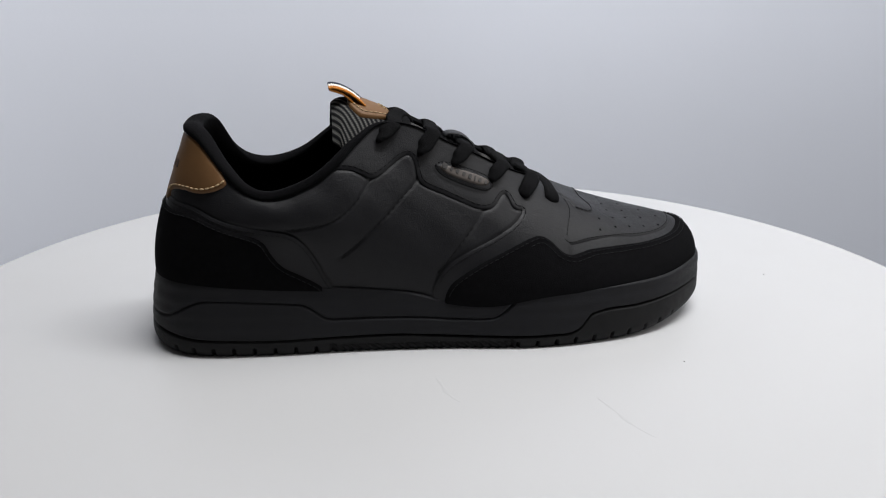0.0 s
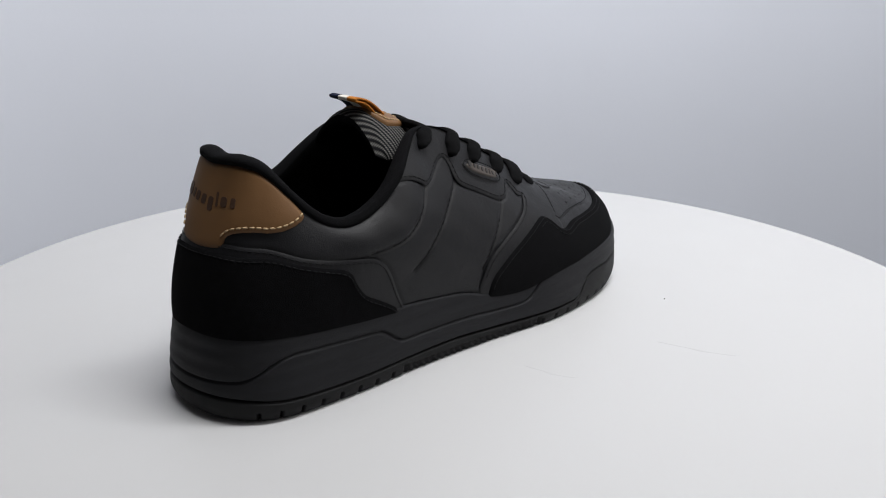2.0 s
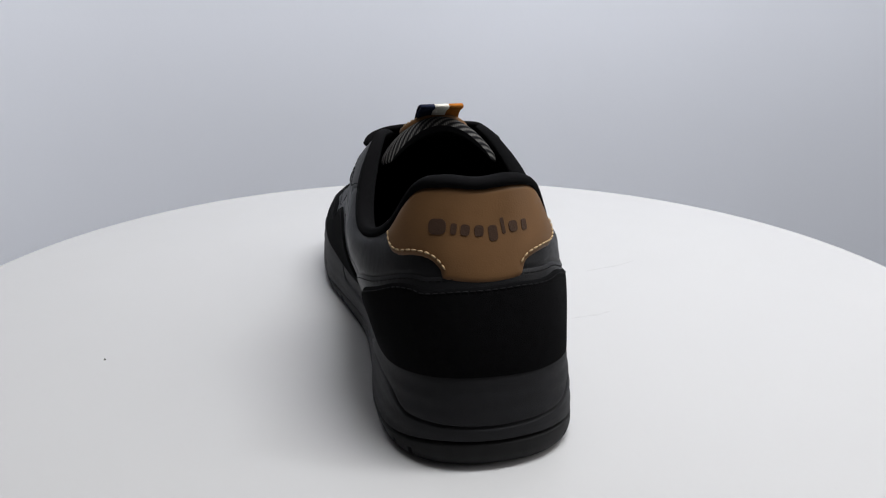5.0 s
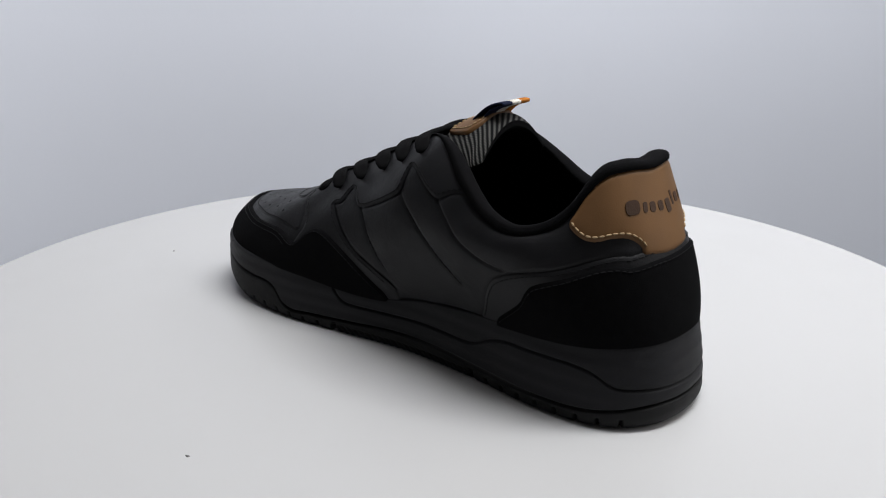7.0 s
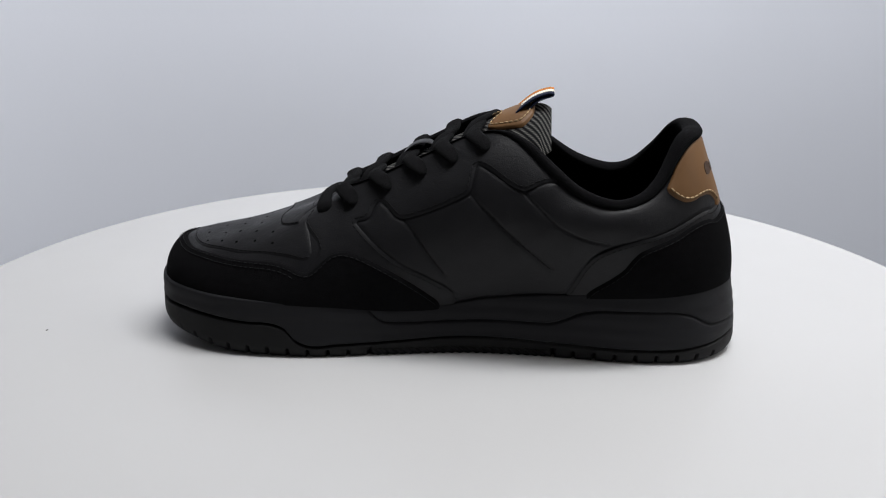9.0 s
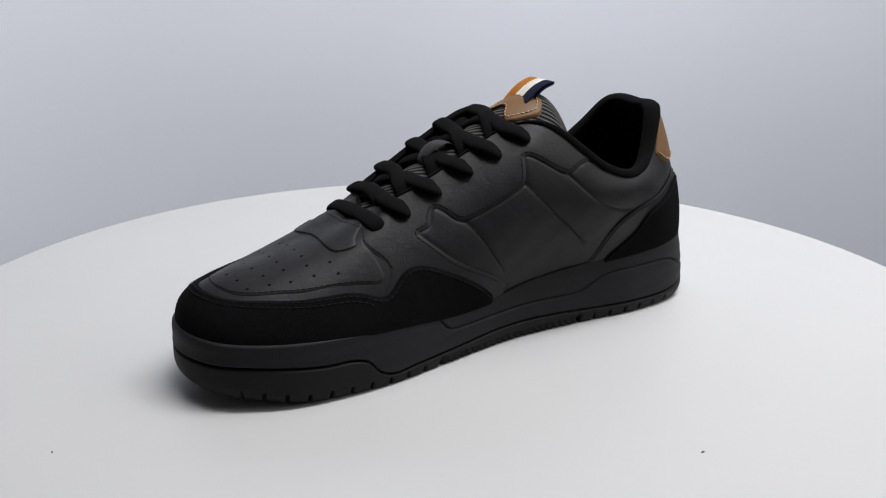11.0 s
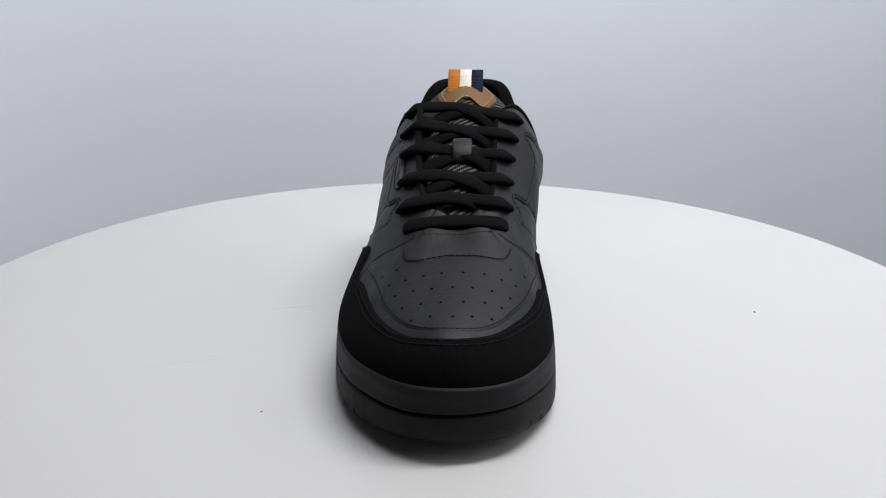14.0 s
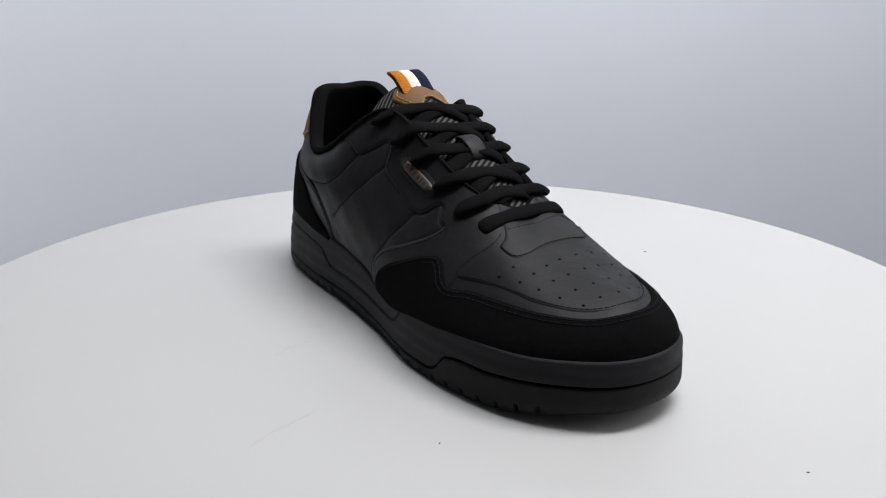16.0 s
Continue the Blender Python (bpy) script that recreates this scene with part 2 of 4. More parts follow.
def upper(s, v):
    """The upper's surface: s round the shoe from the heel along the outer side, v from the sole to the top edge."""
    s, v = np.broadcast_arrays(np.asarray(s, float), np.asarray(v, float))
    a, b = np.mod(s, 1.0) * NS, v * (NV - 1)
    i, j = np.floor(a + 1e-9).astype(int), np.clip(np.floor(b + 1e-9).astype(int), 0, NV - 2)
    a, b = (a - i)[..., None], (b - j)[..., None]
    i, k = i % NS, (i + 1) % NS
    return (SKIN[i, j] * (1 - a) + SKIN[k, j] * a) * (1 - b) + (SKIN[i, j + 1] * (1 - a) + SKIN[k, j + 1] * a) * b


# ---- the place ----
def lathe(profile, n=256):
    v, m = [], len(profile)
    for i in range(n):
        a = 2 * math.pi * i / n
        v += [(r * math.cos(a), r * math.sin(a), z) for r, z in profile]
    return np.array(v), grid_faces(n, m, True)


def round_slab(r, z0, z1, e):
    prof = [(0.0005, z0)] + [(r - e + e * math.sin(a), z0 + e - e * math.cos(a)) for a in np.linspace(0, math.pi / 2, 6)]
    prof += [(r - e + e * math.cos(a), z1 - e + e * math.sin(a)) for a in np.linspace(0, math.pi / 2, 6)] + [(0.0005, z1)]
    return prof


TABLE_R = 0.3015
turntable = tagged(new("turntable"), "round white turntable disc, turning slowly", "turntable")
v, f = lathe(round_slab(TABLE_R, -0.018, 0.0, 0.0025))
mesh_part("disc", v, f, TABLE_WHITE, turntable, shoe=False)
v, f = lathe(round_slab(0.12, -0.060, -0.0185, 0.004), 96)
pedestal = tagged(mesh_part("pedestal", v, f, ROOM_WHITE, None, shoe=False), "white round motor pedestal under the turntable", "pedestal")


def box_mesh(name, lo, hi, mat, label, category=""):
    x0, y0, z0 = lo
    x1, y1, z1 = hi
    v = [(x0, y0, z0), (x1, y0, z0), (x1, y1, z0), (x0, y1, z0), (x0, y0, z1), (x1, y0, z1), (x1, y1, z1), (x0, y1, z1)]
    f = [(0, 3, 2, 1), (4, 5, 6, 7), (0, 1, 5, 4), (1, 2, 6, 5), (2, 3, 7, 6), (3, 0, 4, 7)]
    ob = mesh_part(name, v, f, mat, None, smooth=False, shoe=False)
    return tagged(ob, label, category, kind="structure")


FLOOR_Z = -0.80
box_mesh("floor", (-1.6, -1.6, FLOOR_Z - 0.05), (2.2, 1.2, FLOOR_Z), ROOM_GREY, "plain grey studio floor", "floor")
# Unseen walls and ceiling, added to close the room and set its bounced light.
for _n, _lo, _hi in (("wall_north", (-1.65, 1.2, FLOOR_Z), (2.25, 1.25, 2.2)), ("wall_south", (-1.65, -1.65, FLOOR_Z), (2.25, -1.6, 2.2)),
                     ("wall_west", (-1.65, -1.6, FLOOR_Z), (-1.6, 1.2, 2.2)), ("wall_east", (2.2, -1.6, FLOOR_Z), (2.25, 1.2, 2.2))):
    box_mesh(_n, _lo, _hi, ROOM_GREY, "unseen grey wall added for bounced light", "wall")
box_mesh("ceiling", (-1.65, -1.65, 2.2), (2.25, 1.25, 2.25), ROOM_GREY, "unseen grey ceiling added for bounced light", "ceiling")


def table_stand():
    ob = tagged(new("table"), "plain white table carrying the turntable", "table")
    v, f = lathe(round_slab(0.26, -0.085, -0.0605, 0.003), 128)
    mesh_part("tabletop", v, f, ROOM_WHITE, ob, shoe=False)
    v, f = lathe(round_slab(0.05, FLOOR_Z, -0.0855, 0.003), 48)
    mesh_part("leg", v, f, ROOM_WHITE, ob, shoe=False)
    return ob


table_stand()


def backdrop():
    """A white sheet hung behind the table, sweeping forward at its sides."""
    v, n = [], 90
    for i in range(n):
        a = -1 + 2 * i / (n - 1)
        x, y = 0.62 * a, 0.53 - (0.15 if a < 0 else 0.24) * abs(a)**3.0
        v += [(x, y, z) for z in (FLOOR_Z + 0.002, -0.4, 0.0, 0.2, 0.4, 0.62)]
    ob = mesh_part("backdrop", v, grid_faces(n, 6), WALL_WHITE, None, shoe=False)
    so = ob.modifiers.new("thickness", "SOLIDIFY")
    so.thickness = 0.004
    return tagged(ob, "plain white paper backdrop curving behind the table", "backdrop", kind="structure")


backdrop()
from mathutils import kdtree

sneaker = tagged(new("sneaker"), "black leather and suede sneaker with brown heel tab on turntable", "shoe")


# ---- sole ----
LOW_LATERAL = [(0, 12.2), (0.025, 12.2), (0.049, 11.3), (0.069, 9.8), (0.093, 9.0), (0.132, 8.4), (0.172, 8.6), (0.212, 8.9), (0.2524, 7.5), (0.293, 6.8),
               (0.326, 6.9), (0.341, 7.7), (0.346, 9.5), (0.3545, 16.4), (0.361, 17.7), (0.393, 18.4), (0.436, 20.0), (0.461, 20.8), (0.488, 21.6)]
LOW_MEDIAL = [(0.521, 22.0), (0.548, 21.8), (0.5786, 20.6), (0.6154, 18.2), (0.6385, 17.1), (0.644, 15.6), (0.652, 9.2), (0.6573, 7.2), (0.683, 6.7), (0.723, 7.8),
              (0.763, 9.3), (0.803, 9.3), (0.842, 8.0), (0.881, 7.5), (0.916, 7.7), (0.942, 9.4), (0.97, 11.9)]
FOX_LATERAL = [(0.0, 18.7), (0.035, 19.6), (0.0508, 20.9), (0.0725, 30.3), (0.095, 29.9), (0.145, 27.8), (0.151, 25.8), (0.1624, 19.4), (0.168, 18.5),
               (0.192, 18.7), (0.228, 18.2), (0.2524, 16.5), (0.2806, 16.2), (0.2886, 18.9), (0.2970, 25.5)]
FOX_MEDIAL = [(1.0, 18.7), (0.9663, 19.2), (0.9480, 19.6), (0.9434, 19.9), (0.9247, 27.6), (0.89, 27.6), (0.8566, 27.1), (0.8359, 19.3), (0.8261, 18.4), (0.7866, 19.0),
              (0.7588, 17.8), (0.7191, 17.4), (0.7112, 18.8), (0.7034, 25.5)]


def low_line(s):
    return catmull(LOW_LATERAL + LOW_MEDIAL, np.mod(s, 1.0), 1.0)[..., 0]


def sole_wall(s, z, out=0.0):
    """The sole's side at height z: rounded at the bottom, leaning in to the rim."""
    s, z = np.broadcast_arrays(np.asarray(s, float), np.asarray(z, float))
    rim, lean = rim_height(s)
    b = catmull(SPRING, outline(s)[..., 0])[..., 0]
    k = np.clip((z - b) / (rim - b), 0, 1.2)
    foot = np.clip(1 - (z - b) / 7.0, 0, 1)
    inset = lean * k**2 + 4.5 * (1 - np.sqrt(np.clip(1 - foot**2, 0, 1))) - out
    return np.concatenate([outline(s) - outline_normal(s) * inset[..., None], z[..., None]], -1)


def polyline_distance(px, py, line):
    d = np.full(px.shape, 1e9)
    for (x0, y0), (x1, y1) in zip(line[:-1], line[1:]):
        dx, dy = x1 - x0, y1 - y0
        t = np.clip(((px - x0) * dx + (py - y0) * dy) / (dx * dx + dy * dy + 1e-12), 0, 1)
        d = np.minimum(d, np.hypot(px - x0 - t * dx, py - y0 - t * dy))
    return d


def chaikin(p, n=2, closed=False):
    p = np.asarray(p, float)
    for _ in range(n):
        q = np.roll(p, -1, 0) if closed else p[1:]
        a = p if closed else p[:-1]
        r = np.stack([0.75 * a + 0.25 * q, 0.25 * a + 0.75 * q], 1).reshape(-1, p.shape[1])
        p = r if closed else np.concatenate([p[:1], r, p[-1:]])
    return p


def build_sole():
    n, m = 1600, 64
    s = np.arange(n) / n
    rim, _ = rim_height(s)
    low = low_line(s)
    # midsole: wall with the engraved line, lip and inner face
    k = np.linspace(0, 1, m)
    sg = np.repeat(s[:, None], m, 1)
    z = (low + 0.35)[:, None] + (rim - low - 0.35)[:, None] * k
    groove = np.zeros((n, m))
    for line in (FOX_LATERAL, FOX_MEDIAL):
        l = chaikin(np.array(line) * [AROUND, 1.0], 2)
        groove = np.maximum(groove, np.exp(-(polyline_distance(sg * AROUND, z, l) / 0.55)**2))
    out = -1.4 * groove
    out -= 1.1 * np.clip(1 - (z - low[:, None] - 0.35) / 0.9, 0, 1)**2
    out -= 0.8 * np.clip(1 - (rim[:, None] - z) / 1.0, 0, 1)**2
    out += 0.12 * np.sin(z * 0.9)
    wall = sole_wall(sg, z, out)
    lip = np.stack([sole_wall(s, rim + 0.15, -1.5), sole_wall(s, rim - 0.1, -2.4), sole_wall(s, rim - 3.0, -2.6), sole_wall(s, rim - 12.0, -2.8)], 1)
    g = np.concatenate([wall, lip], 1)
    mesh_part("midsole", g.reshape(-1, 3), grid_faces(n, m + 4, True), RUBBER, sneaker, "matt black rubber cupsole wall with engraved line")
    # outsole: the lower band with slits and slanted ribs, closed underneath
    m = 30
    k = np.linspace(0, 1, m)
    b = catmull(SPRING, outline(s)[:, 0])[:, 0]
    sg = np.repeat(s[:, None], m, 1)
    z = b[:, None] + (low - b - 0.35)[:, None] * k
    a = sg * AROUND
    x = outline(s)[:, 0][:, None]
    h = z - b[:, None]
    mid = (x > 96) & (x < 186)
    rib = mid * 0.9 * np.clip(np.sin((a + 0.9 * h) * 2 * math.pi / 4.2) * 2.5, -1, 1) * (h < 5.5) * (h > 0.3)
    slit = (~mid) * (np.abs(sg - 0.5) > 0.06) * (np.abs(sg - 0.5) < 0.455) * np.exp(-(((np.mod(a - 3.0, 10.4) - 5.2) / 0.8)**4)) * np.clip((5.6 - h) / 1.0, 0, 1)
    end = np.exp(-((x - 95) / 1.1)**2) + np.exp(-((x - 187) / 1.1)**2)
    out = -0.6 * mid * (h < 6.2) + 0.5 * rib - 2.6 * slit - 1.8 * end * (h < 7) - 1.2 * np.clip(1 - (low[:, None] - 0.35 - z) / 0.9, 0, 1)**2
    wall = sole_wall(sg, z, out)
    v = list(wall.reshape(-1, 3))
    f = [tuple(q) for q in grid_faces(n, m, True)]
    inner = sole_wall(s, b + 0.02, -9.0)
    base = len(v)
    v += list(inner)
    for i in range(n):
        j = (i + 1) % n
        f.append((i * m, base + i, base + j, j * m))
    f.append(tuple(base + np.arange(n)[::-1]))
    top = len(v)
    v += list(sole_wall(s, low - 0.3, -6.0))
    for i in range(n):
        j = (i + 1) % n
        f.append((i * m + m - 1, j * m + m - 1, top + j, top + i))
    mesh_part("outsole", v, f, TREAD, sneaker, "black rubber outsole with slits and fine ribs at the waist")
    # footbed
    sn = np.arange(240) / 240
    ring = [np.concatenate([outline(sn) * (1 - q) + np.array([[150 * q, 3 * q]]) - outline_normal(sn) * 10 * (1 - q),
                            np.full((240, 1), 31.0 - 3 * q)], 1) for q in np.linspace(0, 0.95, 8)]
    mesh_part("insole", np.stack(ring, 1).reshape(-1, 3), grid_faces(240, 8, True), LINING, sneaker)


build_sole()


# ---- upper ----
def normal_at(s, v):
    e = 1.0 / NS
    du = upper(s + e, v) - upper(s - e, v)
    vv = np.clip(v, 0.009, 0.991)
    dv = upper(s, vv + 1.0 / 120) - upper(s, vv - 1.0 / 120)
    n = np.cross(du, dv)
    n /= np.linalg.norm(n, axis=-1, keepdims=True) + 1e-12
    return n * NSIGN


_t = np.cross(upper(0.201, 0.4) - upper(0.199, 0.4), upper(0.2, 0.41) - upper(0.2, 0.39))
NSIGN = -1.0 if _t[1] > 0 else 1.0


def inside(px, py, poly):
    c = np.zeros(px.shape, bool)
    for (x0, y0), (x1, y1) in zip(poly, np.roll(poly, -1, 0)):
        if y0 != y1:
            c ^= ((y0 > py) != (y1 > py)) & (px < (x1 - x0) * (py - y0) / (y1 - y0) + x0)
    return c


def dense(path, step=0.6):
    """A path in (s, v) resampled so that its points lie about step millimetres apart on the surface."""
    p = np.asarray(path, float)
    d = np.linalg.norm(np.diff(upper(p[:, 0], p[:, 1]), axis=0), axis=1)
    out = []
    for i, l in enumerate(d):
        k = max(1, int(math.ceil(l / step)))
        t = np.arange(k)[:, None] / k
        out.append(p[i] * (1 - t) + p[i + 1] * t)
    return np.concatenate(out + [p[-1:]])


def panel(name, poly, thick, mat, parent, label="", smooth=2, edge=0.8, puff=0.0, below=0.3):
    """A piece of material laid on the upper: outline in (s, v), rounded edge, thickness in millimetres."""
    poly = chaikin(poly, smooth, True)
    ring = dense(np.concatenate([poly, poly[:1]]), 0.5)
    pts = upper(ring[:, 0], ring[:, 1])
    tree = kdtree.KDTree(len(pts))
    for i, q in enumerate(pts):
        tree.insert(q, i)
    tree.balance()
    i0, i1 = int(math.floor(poly[:, 0].min() * NS)) - 1, int(math.ceil(poly[:, 0].max() * NS)) + 1
    sv_s, sv_v = np.meshgrid(np.arange(i0, i1 + 1) / NS, np.linspace(0, 1, NV), indexing="ij")
    ins = inside(sv_s, sv_v, poly)
    near = ins.copy()
    for ax in (0, 1):
        for sh in (1, -1):
            near |= np.roll(near, sh, ax)
    pos = upper(sv_s, sv_v)
    dist = np.zeros(ins.shape)
    for a, b in np.argwhere(near):
        dist[a, b] = tree.find(pos[a, b])[2]
    sd = np.where(ins, np.maximum(dist, 0.02), -np.maximum(dist, 0.02))
    n, m = ins.shape
    vid, verts, dd, faces = {}, [], [], []

    def vertex(key, s, v, d):
        if key not in vid:
            vid[key] = len(verts)
            verts.append((s, v))
            dd.append(d)
        return vid[key]

    def corner(i, j):
        return vertex((i, j), sv_s[i, j], sv_v[i, j], sd[i, j])

    def cut(a, b):
        key = (min(a, b), max(a, b))
        da, db = sd[a], sd[b]
        t = da / (da - db)
        return vertex(key, sv_s[a] * (1 - t) + sv_s[b] * t, sv_v[a] * (1 - t) + sv_v[b] * t, 0.0)

    for i in range(n - 1):
        for j in range(m - 1):
            c = [(i, j), (i + 1, j), (i + 1, j + 1), (i, j + 1)]
            k = [ins[q] for q in c]
            if all(k):
                faces.append([corner(*q) for q in c])
            elif any(k):
                for tri in ((c[0], c[1], c[2]), (c[0], c[2], c[3])):
                    f = []
                    for a, b in zip(tri, tri[1:] + tri[:1]):
                        if ins[a]:
                            f.append(corner(*a))
                        if ins[a] != ins[b]:
                            f.append(cut(a, b))
                    if len(f) >= 3:
                        faces.append(f)
    sv, dd = np.array(verts), np.array(dd)
    # upper and lower borders of the surface keep the full thickness
    h = -below + (thick + below) * (1 - np.exp(-dd / edge)) + puff * (1 - np.exp(-dd / 5.0))
    p = upper(sv[:, 0], sv[:, 1]) + normal_at(sv[:, 0], sv[:, 1]) * h[:, None]
    if NSIGN < 0:
        faces = [f[::-1] for f in faces]
    return mesh_part(name, p, faces, mat, parent, label)


def capsule(a, b, n, r):
    """A short thread from a to b lying on a surface with normal n."""
    d = b - a
    l = np.linalg.norm(d) + 1e-9
    d = d / l
    w = np.cross(n, d)
    rings = [(a - d * r * 0.4, 0.35), (a + d * l * 0.2, 1.0), (b - d * l * 0.2, 1.0), (b + d * r * 0.4, 0.35)]
    v = []
    for i, (c, k) in enumerate(rings):
        for q in range(6):
            t = 2 * math.pi * q / 6
            v.append(c + (w * math.cos(t) + n * math.sin(t)) * r * k)
    f = [(i * 6 + q, i * 6 + (q + 1) % 6, i * 6 + 6 + (q + 1) % 6, i * 6 + 6 + q) for i in range(3) for q in range(6)]
    return v, f + [tuple(range(5, -1, -1)), tuple(range(18, 24))]


def stitches(path, height, mat, parent, inset=0.0, pitch=3.0, length=2.2, r=0.25, smooth=2, name="stitching"):
    """A row of thread along a path in (s, v), shifted sideways by inset millimetres."""
    p = dense(chaikin(path, smooth), 0.3)
    x, n = upper(p[:, 0], p[:, 1]), normal_at(p[:, 0], p[:, 1])
    t = np.gradient(x, axis=0)
    t /= np.linalg.norm(t, axis=1, keepdims=True) + 1e-9
    x = x + np.cross(n, t) * inset + n * height
    l = np.r_[0, np.cumsum(np.linalg.norm(np.diff(x, axis=0), axis=1))]
    v, f, at = [], [], 0.8
    while at + length < l[-1]:
        at += random.uniform(-0.12, 0.12)
        a = np.array([np.interp(at, l, x[:, k]) for k in range(3)])
        b = np.array([np.interp(at + length, l, x[:, k]) for k in range(3)])
        i = min(np.searchsorted(l, at), len(n) - 1)
        cv, cf = capsule(a, b, n[i], r)
        f += [tuple(q + len(v) for q in g) for g in cf]
        v += cv
        at += pitch
    if v:
        return tagged(mesh_part(name, v, f, mat, parent), kind="stuff")


CREASES = [[(0.2172, 0.738), (0.2063, 0.692), (0.1886, 0.626), (0.1739, 0.582), (0.1575, 0.574), (0.1439, 0.575)],
           [(0.2549, 0.661), (0.2507, 0.631), (0.2284, 0.534), (0.2, 0.429), (0.1777, 0.283)],
           [(0.3025, 0.59), (0.2859, 0.464), (0.2644, 0.309), (0.2442, 0.151)],
           [(0.7601, 0.638), (0.7709, 0.59), (0.7873, 0.525), (0.8113, 0.407), (0.8305, 0.237)],
           [(0.7093, 0.543), (0.723, 0.455), (0.7424, 0.304), (0.7565, 0.186)],
           [(0.7982, 0.77), (0.8151, 0.724), (0.835, 0.624), (0.8519, 0.546), (0.8672, 0.493)]]


def build_quarter():
    g, n = SKIN.copy(), normal_at(_S, _V)
    pts = []
    for c in CREASES:
        d = dense(chaikin(c, 2), 0.5)
        pts += list(upper(d[:, 0], d[:, 1]))
    tree = kdtree.KDTree(len(pts))
    for i, q in enumerate(pts):
        tree.insert(q, i)
    tree.balance()
    d = np.array([tree.find(q)[2] for q in g.reshape(-1, 3)]).reshape(NS, NV)
    h = -0.55 * np.exp(-(d / 0.8)**2) + 0.7 * (1 - np.exp(-d / 5)) - 0.7
    pts = []
    for c in (EYESTAY_L[3:34], EYESTAY_M[3:34], HEEL_LEATHER[1:-1]):
        e = dense(chaikin(c, 1), 0.5)
        pts += list(upper(e[:, 0], e[:, 1]))
    seam = kdtree.KDTree(len(pts))
    for i, q in enumerate(pts):
        seam.insert(q, i)
    seam.balance()
    d = np.array([seam.find(q)[2] for q in g.reshape(-1, 3)]).reshape(NS, NV)
    h -= 0.55 * np.exp(-(d / 1.1)**2)
    h = np.where((_V < 0.03) | (_V > 0.97), -0.4, h)
    # slight unevenness of stretched leather
    h += 0.22 * np.sin(g[..., 0] * 0.21 + g[..., 2] * 0.13) * np.sin(g[..., 2] * 0.17 + g[..., 0] * 0.05)
    f = grid_faces(NS, NV, True)
    if NSIGN < 0:
        f = f[:, ::-1]
    ob = mesh_part("quarter", (g + n * h[..., None]).reshape(-1, 3), f, LEATHER, sneaker, "smooth black leather quarters with stitched creases")
    for c in CREASES[:5]:
        stitches(c[1:], -0.75, THREAD, ob, pitch=3.4, length=2.0)
    return ob



VAMP = [(0.425, 1.06), (0.4103, 0.765), (0.3832, 0.644), (0.3657, 0.544), (0.358, 0.488), (0.3577, 0.45), (0.3635, 0.44), (0.3778, 0.474),
        (0.3985, 0.494), (0.4223, 0.48), (0.4324, 0.45), (0.4536, 0.419), (0.4703, 0.399), (0.4892, 0.366), (0.5122, 0.357), (0.5285, 0.368),
        (0.5433, 0.398), (0.56, 0.448), (0.5858, 0.449), (0.6079, 0.445), (0.6251, 0.43), (0.6355, 0.405), (0.6438, 0.385),
        (0.6476, 0.407), (0.6409, 0.491), (0.621, 0.623), (0.5884, 0.772), (0.575, 1.06)]
EYESTAY_L = [(0.205, 1.06), (0.1927, 1.06), (0.1937, 0.985), (0.1947, 0.966), (0.2056, 0.882), (0.2125, 0.803), (0.2175, 0.744), (0.2248, 0.726),
             (0.2371, 0.741), (0.2469, 0.774), (0.2549, 0.804), (0.2593, 0.801), (0.2596, 0.752), (0.2567, 0.681), (0.257, 0.644), (0.2622, 0.622),
             (0.2743, 0.608), (0.2863, 0.595), (0.2961, 0.581), (0.3067, 0.598), (0.3155, 0.642), (0.3245, 0.715), (0.3328, 0.768),
             (0.3345, 0.745), (0.332, 0.671), (0.3349, 0.659), (0.342, 0.675), (0.3223, 0.532), (0.3001, 0.421), (0.2778, 0.329), (0.2569, 0.231),
             (0.2463, 0.154), (0.241, 0.085), (0.239, 0.048), (0.238, -0.06), (0.345, -0.06), (0.3485, 0.3), (0.3677, 0.505), (0.3809, 0.591),
             (0.4046, 0.696), (0.4243, 0.787), (0.4348, 0.844), (0.4388, 0.95), (0.4408, 1.06)]
EYESTAY_M = [(0.795, 1.06), (0.8158, 1.06), (0.8148, 0.985), (0.8138, 0.978), (0.8055, 0.891), (0.8023, 0.834), (0.7978, 0.776), (0.7877, 0.758),
             (0.7771, 0.767), (0.7654, 0.787), (0.7582, 0.799), (0.7533, 0.8), (0.7551, 0.759), (0.7576, 0.698), (0.7589, 0.65), (0.753, 0.614),
             (0.7431, 0.582), (0.7307, 0.555), (0.7178, 0.54), (0.7083, 0.545), (0.7001, 0.58), (0.6865, 0.673), (0.6737, 0.749), (0.6717, 0.717),
             (0.6754, 0.637), (0.6722, 0.62), (0.6621, 0.641), (0.6767, 0.54), (0.694, 0.425), (0.71, 0.329), (0.7275, 0.248), (0.7453, 0.182),
             (0.7581, 0.117), (0.7645, 0.067), (0.7655, -0.06), (0.655, -0.06), (0.652, 0.3), (0.6495, 0.45), (0.6344, 0.568), (0.5951, 0.721),
             (0.5799, 0.803), (0.5686, 0.862), (0.5646, 0.95), (0.5626, 1.06)]
